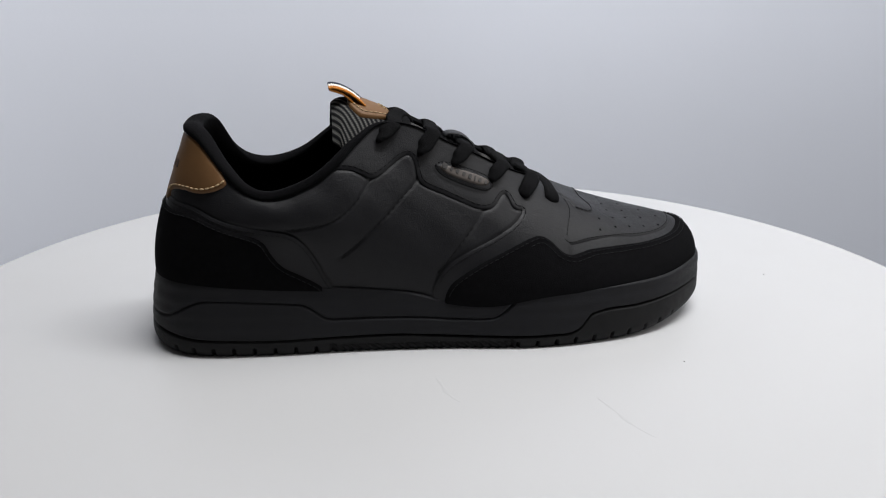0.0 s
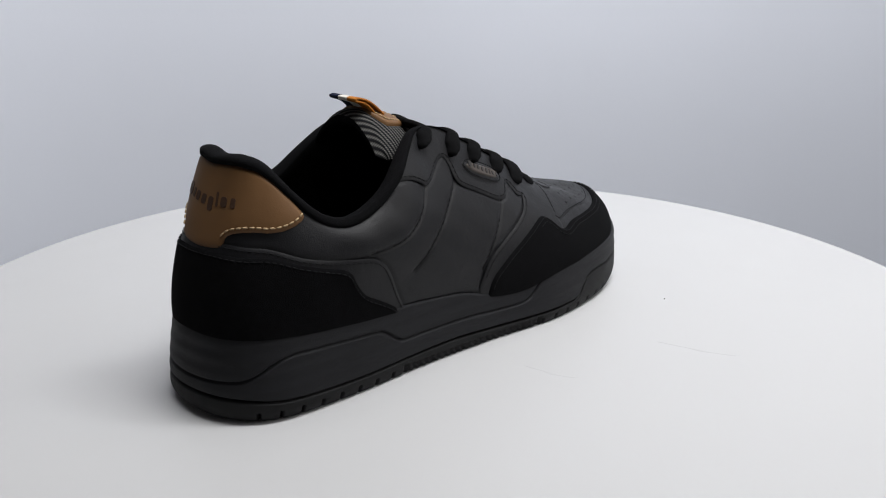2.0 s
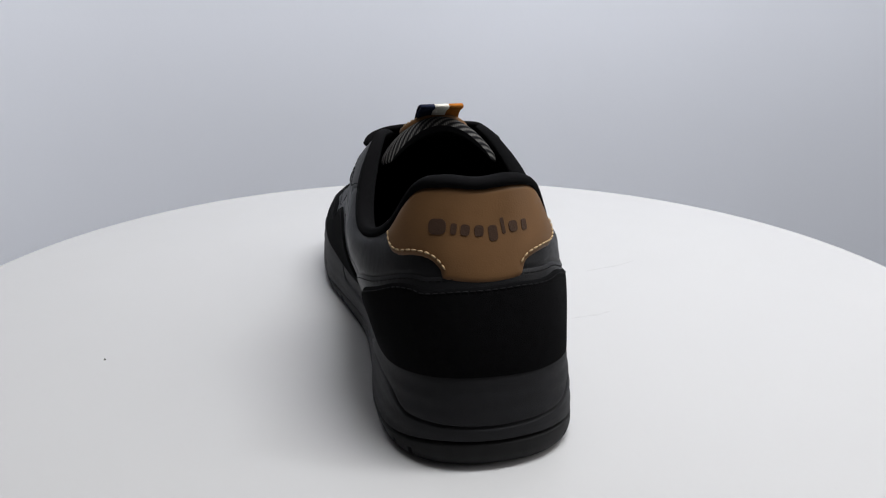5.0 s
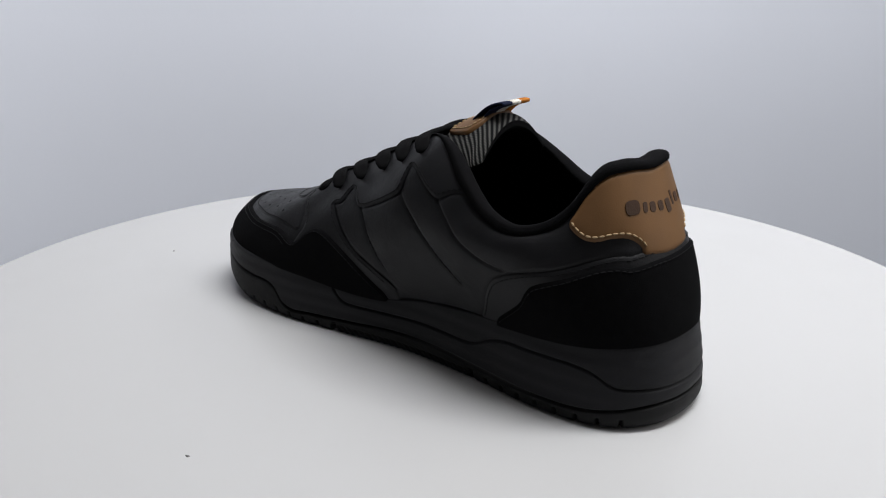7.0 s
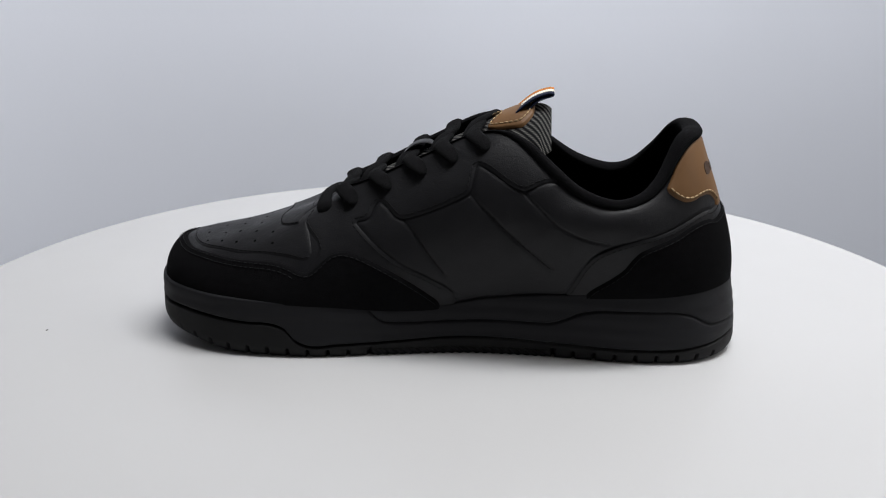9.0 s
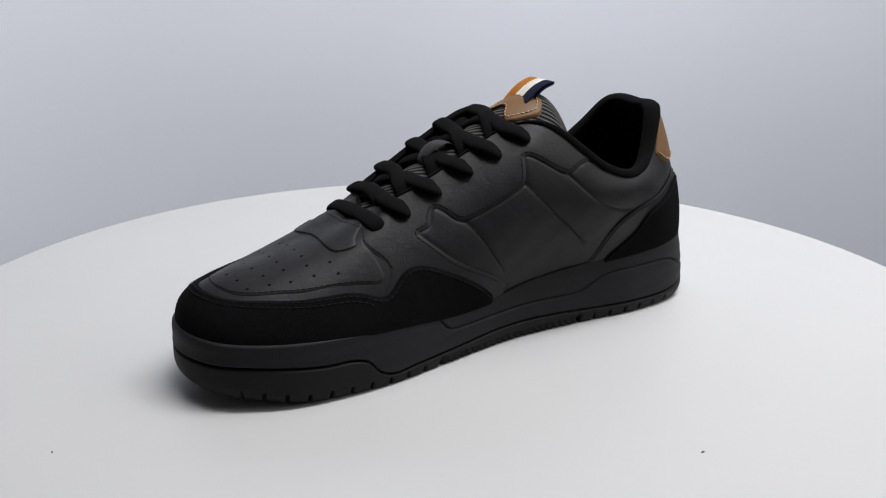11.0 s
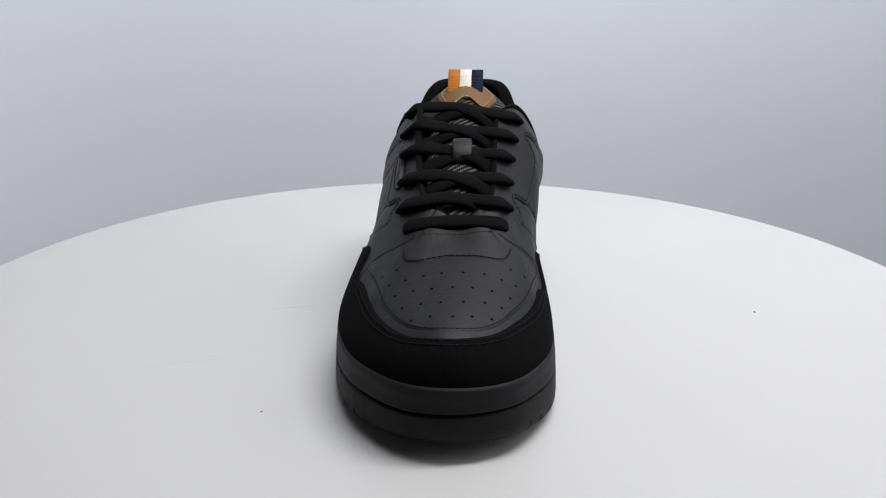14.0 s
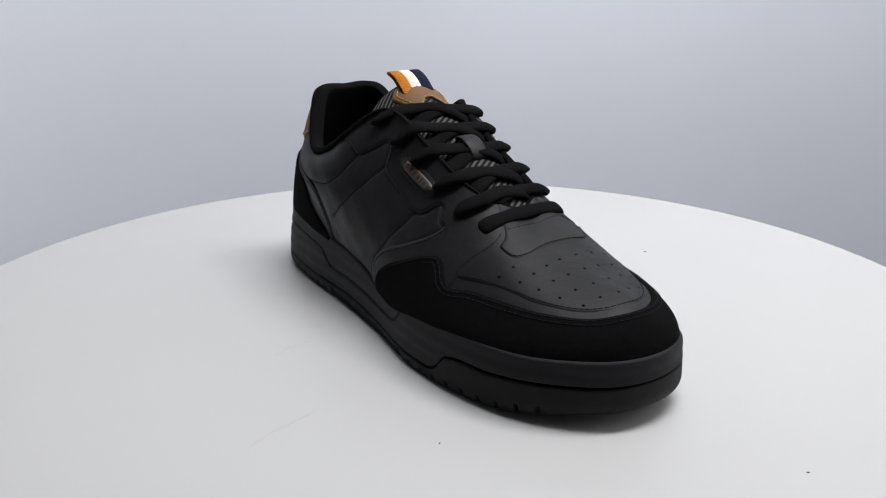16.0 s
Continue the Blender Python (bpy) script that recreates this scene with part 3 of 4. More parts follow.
HEEL_LEATHER = [(0.1699, -0.06), (0.1689, 0.02), (0.1639, 0.111), (0.158, 0.291), (0.1527, 0.438), (0.1466, 0.519), (0.1378, 0.563),
                (0.1171, 0.572), (0.0986, 0.565), (0.0839, 0.545), (0.0667, 0.537), (0.0502, 0.528), (0.0168, 0.547), (-0.0149, 0.54),
                (-0.047, 0.51), (-0.0479, 0.525), (-0.0741, 0.526), (-0.0939, 0.57), (-0.1114, 0.55), (-0.1257, 0.493), (-0.1356, 0.434),
                (-0.1421, 0.37), (-0.1486, 0.244), (-0.1539, 0.108), (-0.1589, 0.02), (-0.1599, -0.06)]
HEEL_SUEDE = [(0.1644, -0.06), (0.1634, 0.01), (0.1604, 0.049), (0.1466, 0.134), (0.1356, 0.198), (0.13, 0.305), (0.1272, 0.428), (0.122, 0.483),
              (0.1117, 0.503), (0.0983, 0.512), (0.0841, 0.501), (0.0675, 0.491), (0.0481, 0.473), (0.0161, 0.493), (-0.0148, 0.483),
              (-0.0462, 0.452), (-0.0505, 0.475), (-0.0796, 0.495), (-0.0981, 0.506), (-0.112, 0.444), (-0.1177, 0.349), (-0.1214, 0.249),
              (-0.1314, 0.155), (-0.1424, 0.071), (-0.1464, 0.01), (-0.1474, -0.06)]
TOE_SUEDE = [(0.2452, -0.06), (0.2472, 0.04), (0.2512, 0.098), (0.2583, 0.149), (0.2782, 0.253), (0.3044, 0.355), (0.3228, 0.434), (0.3365, 0.491),
             (0.3436, 0.491), (0.3474, 0.452), (0.3489, 0.386), (0.3543, 0.364), (0.3638, 0.386), (0.3794, 0.427), (0.4129, 0.428),
             (0.4333, 0.388), (0.4603, 0.365), (0.4816, 0.335), (0.5013, 0.305), (0.5201, 0.325), (0.5373, 0.348), (0.5575, 0.402),
             (0.5987, 0.397), (0.6189, 0.396), (0.6349, 0.356), (0.6453, 0.308), (0.6534, 0.286), (0.6565, 0.325),
             (0.6585, 0.372), (0.662, 0.413), (0.6705, 0.419), (0.6844, 0.373), (0.7008, 0.303), (0.7201, 0.225), (0.7379, 0.142), (0.7506, 0.066),
             (0.7546, 0.03), (0.7566, -0.06)]
PATCH = [(0.4162, 0.738), (0.4247, 0.704), (0.435, 0.694), (0.4552, 0.747), (0.475, 0.804), (0.4954, 0.836), (0.5179, 0.816), (0.5468, 0.751),
         (0.5638, 0.713), (0.5794, 0.697), (0.5956, 0.7), (0.5718, 0.831), (0.569, 0.93), (0.569, 1.04), (0.431, 1.04), (0.431, 0.93),
         (0.4331, 0.828)]
TAB = [(-0.056, 0.978), (0.002, 0.978), (0.056, 0.978), (0.075, 0.982), (0.0865, 0.985), (0.0945, 0.983), (0.1025, 0.938), (0.0938, 0.827),
       (0.0801, 0.688), (0.0683, 0.629), (0.0571, 0.621), (0.0406, 0.606), (0.0319, 0.587), (0.0274, 0.545), (0.0269, 0.494), (-0.0317, 0.494),
       (-0.0322, 0.538), (-0.0349, 0.57), (-0.041, 0.604), (-0.0476, 0.618), (-0.0579, 0.626), (-0.0689, 0.627), (-0.078, 0.678), (-0.0855, 0.773),
       (-0.0944, 0.922), (-0.0882, 0.947), (-0.0829, 0.983), (-0.075, 0.98)]

quarter = build_quarter()
vamp = panel("vamp", VAMP, 0.45, LEATHER, sneaker, "perforated smooth black leather toe vamp", edge=0.6)
eyestay_l = panel("eyestay", EYESTAY_L, 0.5, LEATHER, sneaker, "black leather lace stay with zigzag edge", smooth=1, edge=1.0, below=0.05)
eyestay_m = panel("eyestay", EYESTAY_M, 0.5, LEATHER, sneaker, "black leather lace stay with zigzag edge", smooth=1, edge=1.0, below=0.05)
tab = panel("heel_tab", TAB, 1.0, BROWN, sneaker, "brown leather heel tab with tan stitching and pressed mark", edge=0.7, puff=0.4)
heel_leather = panel("heel_counter", HEEL_LEATHER, 0.55, LEATHER, sneaker, "black leather heel counter strip", edge=1.0, below=0.05)
heel_suede = panel("heel_overlay", HEEL_SUEDE, 1.9, SUEDE, sneaker, "deep black suede heel overlay")
toe_suede = panel("mudguard", TOE_SUEDE, 1.9, SUEDE, sneaker, "deep black suede mudguard wrapping the toe")
patch = panel("vamp_patch", PATCH, 1.0, LEATHER, sneaker, "plain black leather patch below the laces", smooth=1)

THROAT = [(0.4358, 0.859), (0.4624, 0.907), (0.4929, 0.939), (0.5329, 0.917), (0.5655, 0.871)]

# seams
stitches(THROAT, 0.95, THREAD, patch, pitch=2.8)
stitches(EYESTAY_L[3:33], 0.5, THREAD, eyestay_l, inset=1.8, smooth=1)
stitches(EYESTAY_L[37:42], 0.5, THREAD, eyestay_l, inset=1.8, smooth=1)
stitches(EYESTAY_M[3:33], 0.5, THREAD, eyestay_m, inset=-1.8, smooth=1)
stitches(EYESTAY_M[37:42], 0.5, THREAD, eyestay_m, inset=-1.8, smooth=1)
stitches(HEEL_LEATHER[1:-1], 0.55, THREAD, heel_leather, inset=1.6)
stitches(VAMP[4:24], 0.45, THREAD, vamp, inset=1.7, pitch=2.8)
stitches(PATCH[:11], 1.0, THREAD, patch, inset=1.6, pitch=2.8)
stitches(TOE_SUEDE[1:-1], 1.9, THREAD, toe_suede, inset=-2.2)
stitches(TOE_SUEDE[6:26], 1.9, THREAD, toe_suede, inset=-4.6)
stitches(HEEL_SUEDE[1:-1], 1.9, THREAD, heel_suede, inset=2.0)
stitches(TAB[6:14], 1.35, TAN_THREAD, tab, inset=-2.2, pitch=2.9, length=2.0, r=0.42)
stitches(TAB[16:25], 1.35, TAN_THREAD, tab, inset=-2.2, pitch=2.9, length=2.0, r=0.42)


def disc_on(name, s, v, r, height, mat, parent, n=10):
    """A punched hole: a small sunken dish on the upper, its inner shade put into the colour."""
    c, nn = upper(s, v), normal_at(np.array(s), np.array(v))
    t = np.cross(nn, (0, 0, 1.0))
    t /= np.linalg.norm(t)
    b = np.cross(nn, t)
    vs, fs = [], []
    for k, (rr, hh) in enumerate(((r * 1.25, height), (r, height + 0.06), (r * 0.7, height - 0.02))):
        vs += [c + nn * hh + (t * math.cos(q) + b * math.sin(q)) * rr for q in np.arange(n) * 2 * math.pi / n]
    for k in range(2):
        fs += [(k * n + i, k * n + (i + 1) % n, (k + 1) * n + (i + 1) % n, (k + 1) * n + i) for i in range(n)]
    fs.append(tuple(2 * n + np.arange(n)))
    return mesh_part(name, vs, fs, mat, parent)


HOLES = [(0.4113, 0.561), (0.4298, 0.646), (0.4691, 0.709), (0.4877, 0.747), (0.5108, 0.745), (0.5337, 0.699), (0.5721, 0.654), (0.5939, 0.547),
         (0.4312, 0.56), (0.4495, 0.638), (0.4647, 0.614), (0.4821, 0.653), (0.5013, 0.667), (0.5197, 0.644), (0.5524, 0.638), (0.5381, 0.596),
         (0.446, 0.536), (0.4766, 0.554), (0.4933, 0.569), (0.5115, 0.565), (0.5298, 0.538), (0.5568, 0.526), (0.5709, 0.566), (0.4598, 0.5),
         (0.4727, 0.444), (0.4877, 0.473), (0.5041, 0.466), (0.5183, 0.462), (0.5339, 0.432), (0.5444, 0.489)]
for _s, _v in HOLES:
    disc_on("perforation", _s, _v, 0.62, 0.48, HOLE_SHADE, vamp)


def bar_on(name, s, v, w, h, tilt, height, mat, parent, thick=0.25):
    """A flat rounded bar lying on the upper; w along s, h upward, millimetres."""
    s, v = np.array(s), np.array(v)
    c, n = upper(s, v), normal_at(s, v)
    t = upper(s + 0.002, v) - upper(s - 0.002, v)
    t -= n * (t @ n)
    t /= np.linalg.norm(t)
    b = np.cross(n, t)
    if b[2] < 0:
        b = -b
    ca, sa = math.cos(tilt), math.sin(tilt)
    t, b = t * ca + b * sa, b * ca - t * sa
    r = min(w, h) * 0.35
    ring = []
    for cx, cy, a0 in ((w / 2 - r, h / 2 - r, 0), (-w / 2 + r, h / 2 - r, 90), (-w / 2 + r, -h / 2 + r, 180), (w / 2 - r, -h / 2 + r, 270)):
        ring += [(cx + r * math.cos(radians(a0 + q)), cy + r * math.sin(radians(a0 + q))) for q in (0, 30, 60, 90)]
    vs = [c + t * x + b * y + n * (height - 0.4) for x, y in ring] + [c + t * x + b * y + n * (height + thick) for x, y in ring]
    k = len(ring)
    fs = [(i, (i + 1) % k, k + (i + 1) % k, k + i) for i in range(k)] + [tuple(range(k, 2 * k))]
    return mesh_part(name, vs, fs, mat, parent, smooth=False)


# pressed mark on the heel tab: plain rounded bars of the letters' size (along, width, height, rise)
for _at, _w, _h, _dv in ((3.6, 7.0, 6.2, 0.008), (9.4, 2.4, 4.4, 0.0), (13.3, 3.6, 4.4, 0.0), (18.0, 3.6, 4.4, 0.0), (22.7, 3.6, 6.2, -0.016), (26.2, 1.4, 6.4, 0.012),
                        (29.7, 3.6, 4.4, 0.0), (33.9, 2.4, 4.4, 0.0)):
    bar_on("pressed_mark", -0.0445 + _at / 36.0 * 0.0835, 0.765 + _dv, _w, _h, 0.0, 1.55, BROWN_PRESSED, tab, thick=0.02)

# badge on the outer side
BADGE_LINE = [(0.2736, 0.755), (0.2772, 0.795), (0.2854, 0.831), (0.2937, 0.844), (0.3081, 0.851), (0.3217, 0.853), (0.3255, 0.823),
              (0.3217, 0.759), (0.3134, 0.71), (0.3048, 0.699), (0.2893, 0.702), (0.2768, 0.71)]
badge = panel("badge", BADGE_LINE, 1.6, LEATHER, sneaker, "black rubber badge with bronze-grey field")
_c = np.array(BADGE_LINE).mean(0)
panel("badge_field", [tuple(_c + (np.array(q) - _c) * (0.85, 0.60)) for q in BADGE_LINE], 2.3, BADGE, badge, "bronze-grey field of the badge", edge=0.3)
stitches([tuple(_c + (np.array(q) - _c) * (0.96, 0.86)) for q in BADGE_LINE + BADGE_LINE[:1]], 1.65, THREAD, badge, pitch=2.0, length=1.4, r=0.3)
for _k, _w, _h in ((-0.74, 2.6, 3.0), (-0.50, 1.2, 2.2), (-0.29, 1.6, 2.2), (-0.06, 1.6, 2.2), (0.17, 1.6, 2.8), (0.35, 0.7, 3.0), (0.53, 1.6, 2.2), (0.74, 1.2, 2.2)):
    bar_on("badge_mark", _c[0] + _k * 0.0215, _c[1] + 0.002 - 0.010 * _k, _w, _h, 0.0, 2.55, BADGE_DARK, badge, thick=0.1)


# ---- collar, lining and tongue ----
def build_collar():
    """The padded black collar: over the top edge and down the inside, all round the opening."""
    n = 700
    s = np.arange(n) / n
    q = np.minimum(s, 1 - s)
    pad = np.interp(q, [0, 0.06, 0.12, 0.20, 0.235, 0.26, 0.5], [8.0, 7.5, 6.5, 5.5, 3.0, 2.0, 2.0])
    rise = np.interp(q, [0, 0.05, 0.09, 0.14, 0.20, 0.24, 0.27, 0.5], [2.4, 2.6, 2.8, 2.8, 2.0, 0.9, 0.7, 0.7])
    band = np.interp(q, [0, 0.2, 0.235, 0.255, 0.5], [0.975, 0.965, 0.985, 0.999, 0.999])
    t = top_edge(s)
    d = top_edge(s + 0.004) - top_edge(s - 0.004)
    d = d / np.linalg.norm(d, axis=1, keepdims=True)
    nh = np.stack([d[:, 1], -d[:, 0], np.zeros(n)], 1)
    nh /= np.linalg.norm(nh, axis=1, keepdims=True)
    nn = normal_at(s, np.full(n, 0.99))
    rows = [upper(s, band) + nn * -0.6, upper(s, band) + nn * np.interp(q, [0, .235, .26, .5], [1.5, 1.5, 1.4, 1.4])[:, None]]
    o = upper(s, np.full(n, 0.995)) + nn * np.interp(q, [0, .235, .26, .5], [2.0, 1.9, 1.3, 1.3])[:, None]
    for a in np.linspace(0, math.pi, 9):
        c = o * (0.5 + 0.5 * math.cos(a)) + (t - nh * pad[:, None] + [0, 0, -0.5]) * (0.5 - 0.5 * math.cos(a))
        rows.append(c + np.array([0, 0, 1.0]) * (rise * math.sin(a))[:, None])
    for v in np.linspace(0.95, 0.25, 12):
        w = pad * np.interp(v, [0.25, 0.8, 1.0], [0.55, 1.05, 1.0])
        rows.append(upper(s, np.full(n, v)) - normal_at(s, np.full(n, v)) * np.minimum(w, 6.5)[:, None] + [0, 0, -0.5])
    g = np.stack(rows, 1)
    f = grid_faces(n, g.shape[1], True)
    return mesh_part("collar_lining", g.reshape(-1, 3), f[:, ::-1] if NSIGN > 0 else f, LINING, sneaker, "padded black mesh collar and lining")


build_collar()

# centre of the tongue's front face: along, x, y, z, half width, drop at the sides
TONGUE = [(0.0, 218, 7.0, 71, 15, 2), (0.2, 194, 5.6, 84.5, 17, 3), (0.42, 167, 4.6, 97.5, 19, 6), (0.62, 142, 4.0, 109.3, 22, 9), (0.76, 127, 3.8, 117, 25, 14),
          (0.88, 114, 3.6, 122.2, 27, 16), (0.95, 106, 3.5, 124.0, 27, 17), (1.0, 100, 3.5, 124.2, 25, 17)]


def tongue_face(u, w, depth=0.0):
    """A point on the tongue: u along it from the vamp, w across from -1 to 1, depth below its front face."""
    u, w, depth = np.broadcast_arrays(np.asarray(u, float), np.asarray(w, float), np.asarray(depth, float))
    x, y, z, hw, drop = np.moveaxis(catmull(TONGUE, u), -1, 0)
    d = catmull(TONGUE, np.minimum(u + 0.01, 1)) - catmull(TONGUE, np.maximum(u - 0.01, 0))
    l = np.hypot(d[..., 0], d[..., 2])
    nx, nz = -d[..., 2] / l, d[..., 0] / l
    flip = np.where(nz < 0, -1.0, 1.0)
    nx, nz = nx * flip, nz * flip
    k = -drop * np.abs(w)**2.0 - depth
    return np.stack([x + nx * k, y + w * hw, z + nz * k], -1)


def build_tongue():
    ob = new("tongue")
    ob.parent = sneaker
    nu, nw = 90, 44
    u = np.linspace(0, 1, nu)
    th = 9.0
    front, back = [], []
    for i, uu in enumerate(u):
        e = max(0.0, (uu - 0.93) / 0.07)
        shrink = math.sqrt(max(0.0, 1 - e * e * 0.9))
        a = np.linspace(0, math.pi, nw)
        half = th / 2 * shrink
        w = -np.cos(a) * (0.90 + 0.10 * shrink)
        lift = np.sin(a)**0.6
        front.append(tongue_face(np.full(nw, uu), w, th / 2 - half * lift))
        back.append(tongue_face(np.full(nw, uu), w, th / 2 + half * lift))
    f = grid_faces(nu, nw)
    face = mesh_part("tongue_front", np.array(front).reshape(-1, 3), f, TWEED, ob, "grey and black twill tongue face")
    across = np.stack([np.r_[0, np.cumsum(np.linalg.norm(np.diff(r, axis=0), axis=1))] for r in front])
    across -= across[:, -1:] / 2
    middle = np.array(front)[:, nw // 2]
    along = np.r_[0, np.cumsum(np.linalg.norm(np.diff(middle, axis=0), axis=1))]
    cloth = np.stack([across, np.repeat(along[:, None], nw, 1)], -1).reshape(-1, 2)
    uv = face.data.uv_layers.new(name="cloth")
    corner = np.zeros(len(face.data.loops), np.int32)
    face.data.loops.foreach_get("vertex_index", corner)
    uv.data.foreach_set("uv", cloth[corner].astype(np.float32).ravel())
    end = np.array([front[-1], back[-1]])
    v = np.concatenate([np.array(back).reshape(-1, 3), end.reshape(-1, 3)])
    cap = grid_faces(2, nw) + nu * nw
    mesh_part("tongue_back", v, np.concatenate([f[:, ::-1], cap]), LINING, ob, "black mesh tongue lining")
    return ob


tongue = tagged(build_tongue(), "padded twill tongue with brown label and striped loop")


def slab_on(fn, outline2, height, thick, name, mat, parent, label=""):
    """A flat piece with the given outline laid on a curved face fn(a, b, depth)."""
    p = chaikin(outline2, 1, True)
    c = p.mean(0)
    rings = [(1.0, -height + 0.6), (1.0, -height - thick * 0.7), (0.965, -height - thick), (0.6, -height - thick * 1.05), (0.25, -height - thick * 1.05)]
    v = [fn(c[0] + (p[:, 0] - c[0]) * k, c[1] + (p[:, 1] - c[1]) * k, d) for k, d in rings]
    n, m = len(p), len(rings)
    g = np.stack(v, 1).reshape(-1, 3)
    f = [tuple(q) for q in grid_faces(n, m, True)]
    f.append(tuple(np.arange(n) * m + m - 1))
    return mesh_part(name, g, f, mat, parent, label)


LABEL_LINE = [(0.928, -0.36), (0.93, 0.0), (0.928, 0.40), (0.885, 0.60), (0.85, 0.66), (0.715, 0.50), (0.715, 0.38), (0.80, 0.04), (0.715, -0.30), (0.715, -0.42), (0.85, -0.60), (0.885, -0.54)]
tongue_label = slab_on(tongue_face, LABEL_LINE, 0.2, 1.3, "tongue_label", BROWN, sneaker, "brown leather label with tan stitching and notched lower edge")


def label_stitches():
    p = dense_plain(np.array(LABEL_LINE + LABEL_LINE[:1]), 0.87)
    v, f = [], []
    for a, b in zip(p[:-1:2], p[1::2]):
        pa, pb = tongue_face(a[0], a[1], -1.65), tongue_face(b[0], b[1], -1.65)
        n = tongue_face(a[0], a[1], -2.65) - tongue_face(a[0], a[1], -1.65)
        cv, cf = capsule(pa, pb, n / np.linalg.norm(n), 0.36)
        f += [tuple(q + len(v) for q in g) for g in cf]
        v += cv
    tagged(mesh_part("stitching", v, f, TAN_THREAD, tongue_label), kind="stuff")


def dense_plain(p, shrink):
    """Even points along a closed label outline drawn in by the factor shrink."""
    c = p[:-1].mean(0)
    q = chaikin(c + (p[:-1] - c) * shrink, 1, True)
    q = np.concatenate([q, q[:1]])
    x = tongue_face(q[:, 0], q[:, 1], 0.0)
    l = np.r_[0, np.cumsum(np.linalg.norm(np.diff(x, axis=0), axis=1))]
    at = np.sort(np.concatenate([np.arange(0, l[-1], 2.6), np.arange(0, l[-1], 2.6) + 1.8]))
    return np.stack([np.interp(at, l, q[:, 0]), np.interp(at, l, q[:, 1])], 1)


label_stitches()
for _i in range(7):
    _w = -0.22 + 0.44 * _i / 6
    slab_on(tongue_face, [(0.868, _w - 0.025), (0.89, _w - 0.025), (0.89, _w + 0.025), (0.868, _w + 0.025)], 1.1, 0.45, "pressed_mark", BROWN_DARK, tongue_label)


def build_loop():
    """A folded webbing loop at the tongue's top in three colours, ribbed across."""
    ob = new("pull_loop")
    ob.parent = sneaker
    path = chaikin([(117.5, 120.5), (113.5, 124.2), (109, 127.6), (104.5, 129.5), (100.5, 130.4), (98.8, 129.7), (100.4, 128.9), (104, 127.9), (107.5, 126.2), (112, 121.5)], 3)
    l = np.r_[0, np.cumsum(np.linalg.norm(np.diff(path, axis=0), axis=1))]
    at = np.arange(0, l[-1], 0.16)
    c = np.stack([np.interp(at, l, path[:, 0]), np.interp(at, l, path[:, 1])], 1)
    d = np.gradient(c, axis=0)
    d /= np.linalg.norm(d, axis=1, keepdims=True)
    n = np.stack([d[:, 1], -d[:, 0]], 1)
    rib = 0.12 * np.sin(at * 2 * math.pi / 1.15)
    for name, y0, y1, mat in (("orange_band", -6.6, 0.0, ORANGE), ("cream_band", 0.0, 6.6, CREAM), ("navy_band", 6.6, 13.2, NAVY)):
        ys = np.array([y0 + 0.02, y0 + 0.25, (y0 + y1) / 2, y1 - 0.25, y1 - 0.02])
        hs = np.array([0.25, 0.45, 0.48, 0.45, 0.25])
        ring = [(y, h) for y, h in zip(ys, hs)] + [(y, -h) for y, h in zip(ys[::-1], hs[::-1])]
        g = []
        for y, h in ring:
            k = h + np.sign(h) * rib
            g.append(np.stack([c[:, 0] + n[:, 0] * k, np.full(len(c), y) + 0.02 * (c[:, 0] - 110), c[:, 1] + n[:, 1] * k], 1))
        g = np.stack(g, 0)
        f = [tuple(q) for q in grid_faces(len(ring), len(c), True)]
        mesh_part(name, g.reshape(-1, 3), f, mat, ob)
    ob["label"] = "orange, cream and navy webbing loop"
    return ob


build_loop()

# ---- laces ----
EYES_L = [(0.395, 0.792), (0.3582, 0.822), (0.3281, 0.86), (0.2973, 0.868), (0.2699, 0.848), (0.2393, 0.915)]
EYES_M = [(0.607, 0.798), (0.6364, 0.85), (0.6708, 0.864), (0.701, 0.864), (0.7283, 0.862), (0.7517, 0.91)]


def sweep(path, wide, thick, name, mat, parent, up=None, label=""):
    """A soft flat cord along a path, with woven edges and blunt ends."""
    p = chaikin(path, 3)
    l = np.r_[0, np.cumsum(np.linalg.norm(np.diff(p, axis=0), axis=1))]
    at = np.linspace(0, l[-1], max(30, int(l[-1] / 0.8)))
    p = np.stack([np.interp(at, l, p[:, k]) for k in range(3)], 1)
    for _ in range(4):
        p[1:-1] = (p[:-2] + 2 * p[1:-1] + p[2:]) / 4
    d = np.gradient(p, axis=0)
    d /= np.linalg.norm(d, axis=1, keepdims=True)
    ref = np.asarray(up, float)
    w = np.cross(d, ref)
    w /= np.linalg.norm(w, axis=1, keepdims=True)
    n = np.cross(w, d)
    m = 14
    g = []
    ph = random.uniform(0, 6)
    for i in range(len(p)):
        e = max(0.55, math.sqrt(1 - max(0.0, 1 - min(at[i], l[-1] - at[i]) / 2.2)**2))
        wob = 1 + 0.05 * math.sin(at[i] * 0.31 + ph) + 0.03 * math.sin(at[i] * 5.2)
        for k in range(m):
            a = 2 * math.pi * k / m
            ca, sa = math.cos(a), math.sin(a)
            g.append(p[i] + w[i] * (math.copysign(abs(ca)**0.75, ca) * wide / 2 * e * wob) + n[i] * (math.copysign(abs(sa)**0.85, sa) * thick / 2 * e))
    f = []
    for i in range(len(p) - 1):
        for k in range(m):
            f.append((i * m + k, i * m + (k + 1) % m, (i + 1) * m + (k + 1) % m, (i + 1) * m + k))
    f += [tuple(range(m - 1, -1, -1)), tuple((len(p) - 1) * m + np.arange(m))]
    return mesh_part(name, g, f, mat, parent, label)


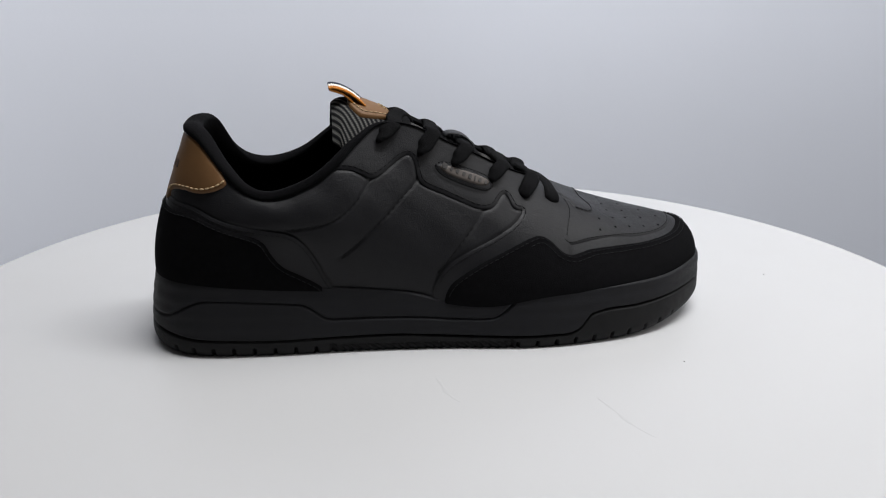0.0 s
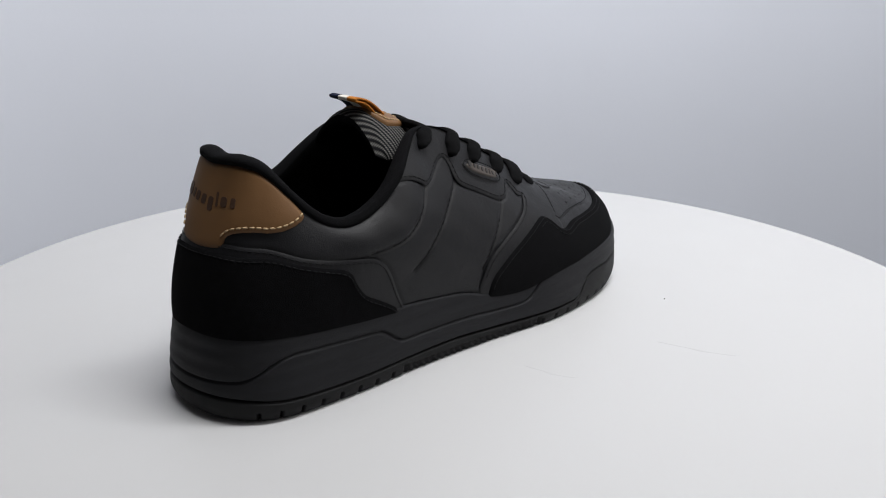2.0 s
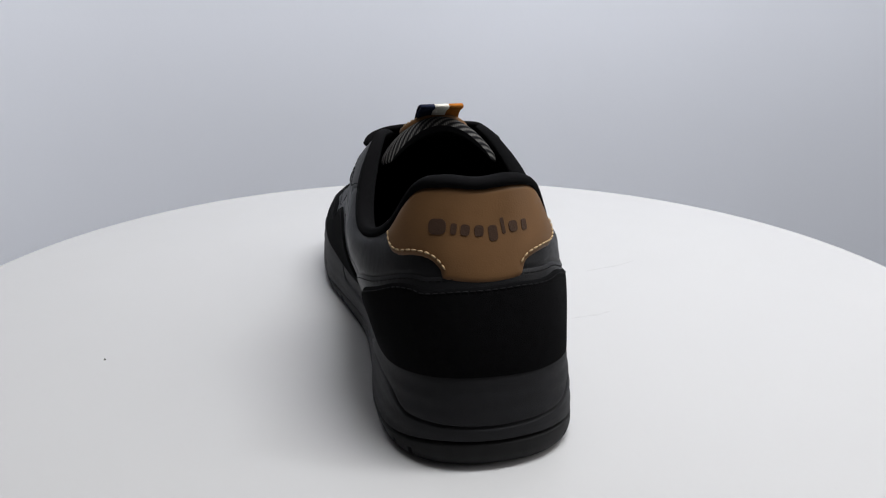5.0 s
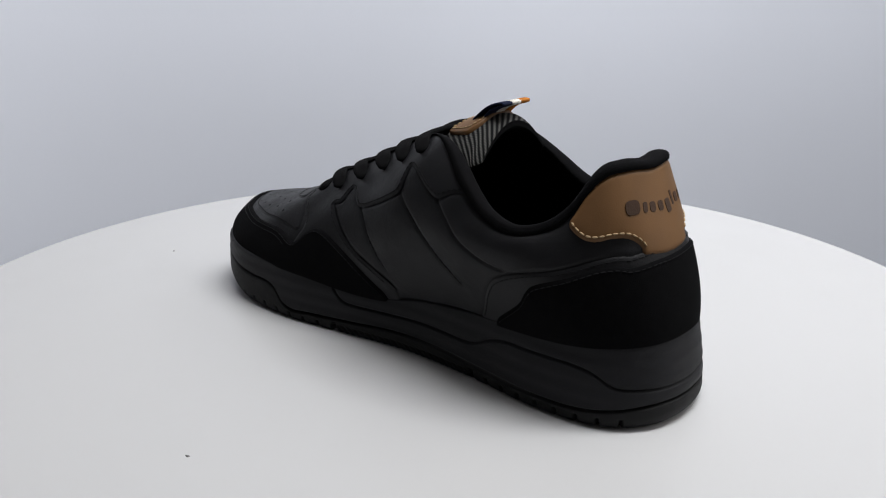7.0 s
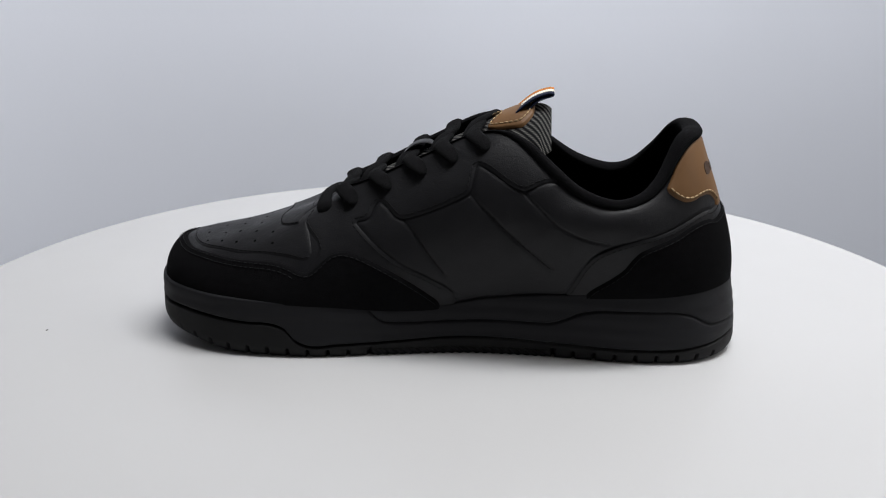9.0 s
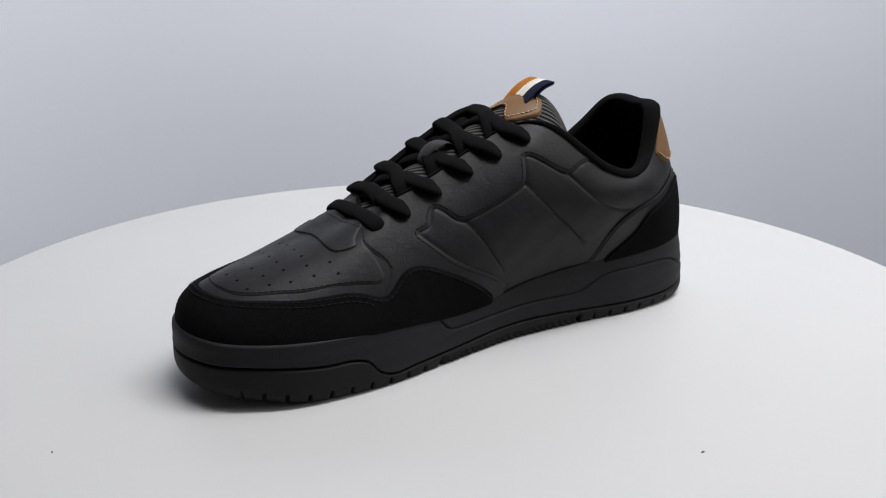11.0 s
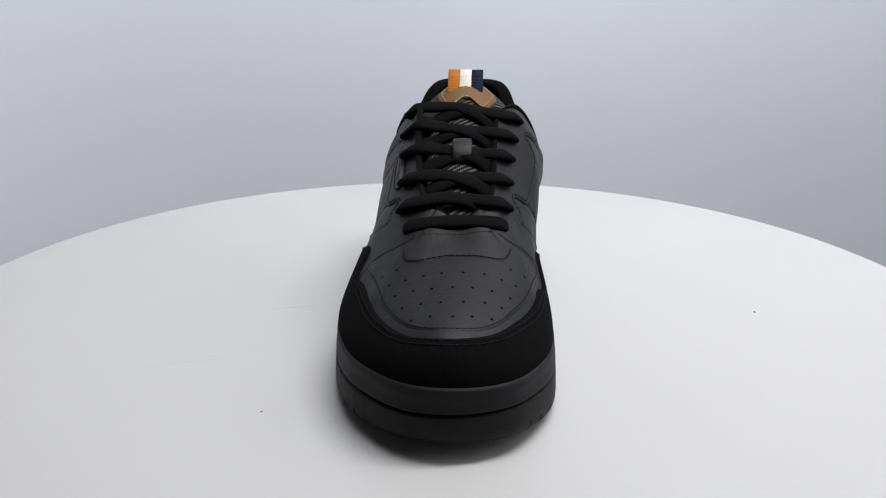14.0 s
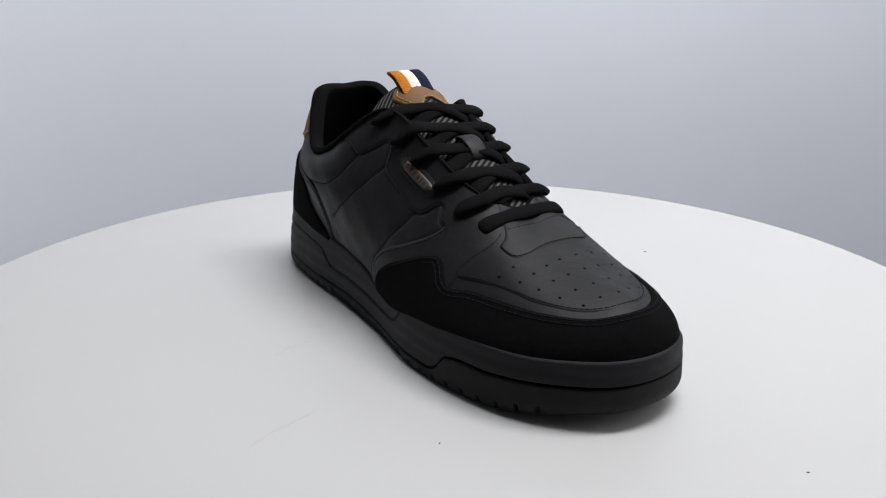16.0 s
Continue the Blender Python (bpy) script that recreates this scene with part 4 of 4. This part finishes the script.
def on_stay(eye, h):
    s, v = np.array(eye[0]), np.array(eye[1])
    return upper(s, v) + normal_at(s, v) * h


_E = np.linspace(0.24, 0.45, 200)
_EDGE_L, _EDGE_M = top_edge(_E), top_edge(1 - _E)


def stay_edge(x, lateral):
    """The lace stay's inner edge at x."""
    e = _EDGE_L if lateral else _EDGE_M
    return np.array([x, np.interp(x, e[:, 0], e[:, 1]), np.interp(x, e[:, 0], e[:, 2])])


def tongue_top(x, w):
    """Height of the tongue's face at x."""
    k = np.array(TONGUE)
    u = np.interp(-x, -k[:, 1], k[:, 0])
    return tongue_face(u, w, 0.0)


UP = np.array([0.42, 0.0, 0.91])


def build_laces():
    ob = new("laces")
    ob.parent = sneaker
    ob["label"] = "flat black cotton laces, criss-crossed"

    def strand(a, b, lateral, over):
        """From the eyelet a, over its stay's edge and across, to dive under the other stay beside the eyelet b."""
        pa, pb = on_stay(a, 0.0), on_stay(b, 0.0)
        end = stay_edge(min(pb[0] - 3.0, 205.0), not lateral)
        k = np.linspace(0, 1, 60)[:, None]
        line = pa * (1 - k) + end * k
        side = np.array([(q[1] - stay_edge(q[0], lateral)[1]) * (-1 if lateral else 1) for q in line])
        cross = int(np.argmax(side < 0))
        e = stay_edge(line[cross][0], lateral)
        mid = (pa + e) / 2 + UP * 3.0 + [3.0, 0, -1.3]
        away = (pa - mid) / np.linalg.norm(pa - mid)
        path = [on_stay(a, 0.6) + away * 3.0, on_stay(a, 1.5), on_stay(a, 2.2) - away * 2.5, mid, e + UP * 2.0 + [5.0, 0, -2.3]]
        for q in (0.35, 0.6, 0.82):
            c = line[cross] * (1 - q) + end * q
            z = tongue_top(c[0], (c[1] - 4.5) / 20)[2] + 1.4 + over * (1 - 0.5 * q)
            path.append(np.array([c[0], c[1], z]))
        path.append(end - UP * 3.6 - [0, 1.0 if lateral else -1.0, 0])
        path.append(end - UP * 8.0 - [0, 0.5 if lateral else -0.5, 0])
        sweep(np.array(path), 8.2, 3.5, "lace", LACE, ob, UP)

    for i in range(1, 6):
        strand(EYES_M[i], EYES_L[i - 1], False, 0.2)
    for i in range(1, 6):
        strand(EYES_L[i], EYES_M[i - 1], True, 2.2)
    a, b = on_stay(EYES_L[0], 0.0), on_stay(EYES_M[0], 0.0)
    path = [a - UP * 0.5, a * 0.97 + b * 0.03 + UP * 2.6]
    for k in (0.2, 0.35, 0.5, 0.65, 0.8):
        q = a * (1 - k) + b * k
        path.append(q + UP * (2.8 + 9 * k * (1 - k)))
    path += [b * 0.97 + a * 0.03 + UP * 2.6, b - UP * 0.5]
    sweep(np.array(path), 8.2, 3.6, "lace", LACE, ob, UP)
    return ob


build_laces()

# leather keeper on the tongue that holds the laces
_k0, _k1 = tongue_top(175.0, 0.0), tongue_top(159.0, 0.0)
sweep(np.array([_k0 + [0, 0, -1.0], _k0 + UP * 2.5, (_k0 + _k1) / 2 + UP * 6.0, _k1 + UP * 3.0, _k1 + [0, 0, -1.0]]), 10.0, 1.3, "lace_keeper", LEATHER, tongue, UP, "black leather lace keeper")


# ---- marks on the turntable ----
def speck(x, y, r, turn):
    v, f, n = [], [], 8
    for k, (q, z) in enumerate(((1.0, -0.0002), (0.8, 0.0003), (0.3, 0.0005))):
        for i in range(n):
            a = 2 * math.pi * i / n
            rr = r * q * (1 + 0.3 * math.sin(3 * a + x * 900))
            px, py = rr * 1.5 * math.cos(a), rr * 0.8 * math.sin(a)
            v.append((x + px * math.cos(turn) - py * math.sin(turn), y + px * math.sin(turn) + py * math.cos(turn), z))
    for k in range(2):
        f += [(k * n + i, k * n + (i + 1) % n, (k + 1) * n + (i + 1) % n, (k + 1) * n + i) for i in range(n)]
    f.append(tuple(2 * n + np.arange(n)))
    mesh_part("dust_speck", v, f, SPECK, turntable, shoe=False)


def scuff(p, q, w):
    """A faint rubbed streak, a hair's breadth proud of the disc."""
    p, q = np.array(p), np.array(q)
    d = (q - p) / np.linalg.norm(q - p)
    n = np.array([-d[1], d[0]])
    v, k = [], 24
    for i in range(k):
        t = i / (k - 1)
        c = p * (1 - t) + q * t + n * 0.0012 * math.sin(5 * t)
        h = w * math.sin(math.pi * t)**0.7 * (0.7 + 0.3 * math.sin(17 * t)) + 1e-5
        v += [(*(c - n * h), -0.0001), (*(c - n * h * 0.6), 0.00006), (*(c + n * h * 0.6), 0.00006), (*(c + n * h), -0.0001)]
    mesh_part("scuff", v, grid_faces(k, 4), SMUDGE, turntable, shoe=False)


scuff((0.0090, -0.0985), (-0.0042, -0.0735), 0.0022)
scuff((0.0926, -0.1306), (0.0712, -0.0945), 0.0018)
speck(-0.0471, 0.1726, 0.0008, 0.3)
speck(0.2040, 0.0695, 0.0005, 1.2)
speck(0.1226, -0.0561, 0.0004, 2.0)


# ---- what turns ----
def motions():
    rows = [(k * 0.25, pose(0, 0, 0, 0, 0, TURN * k * 0.25)) for k in range(65)]
    walk(turntable, rows)
    walk(sneaker, rows)


motions()
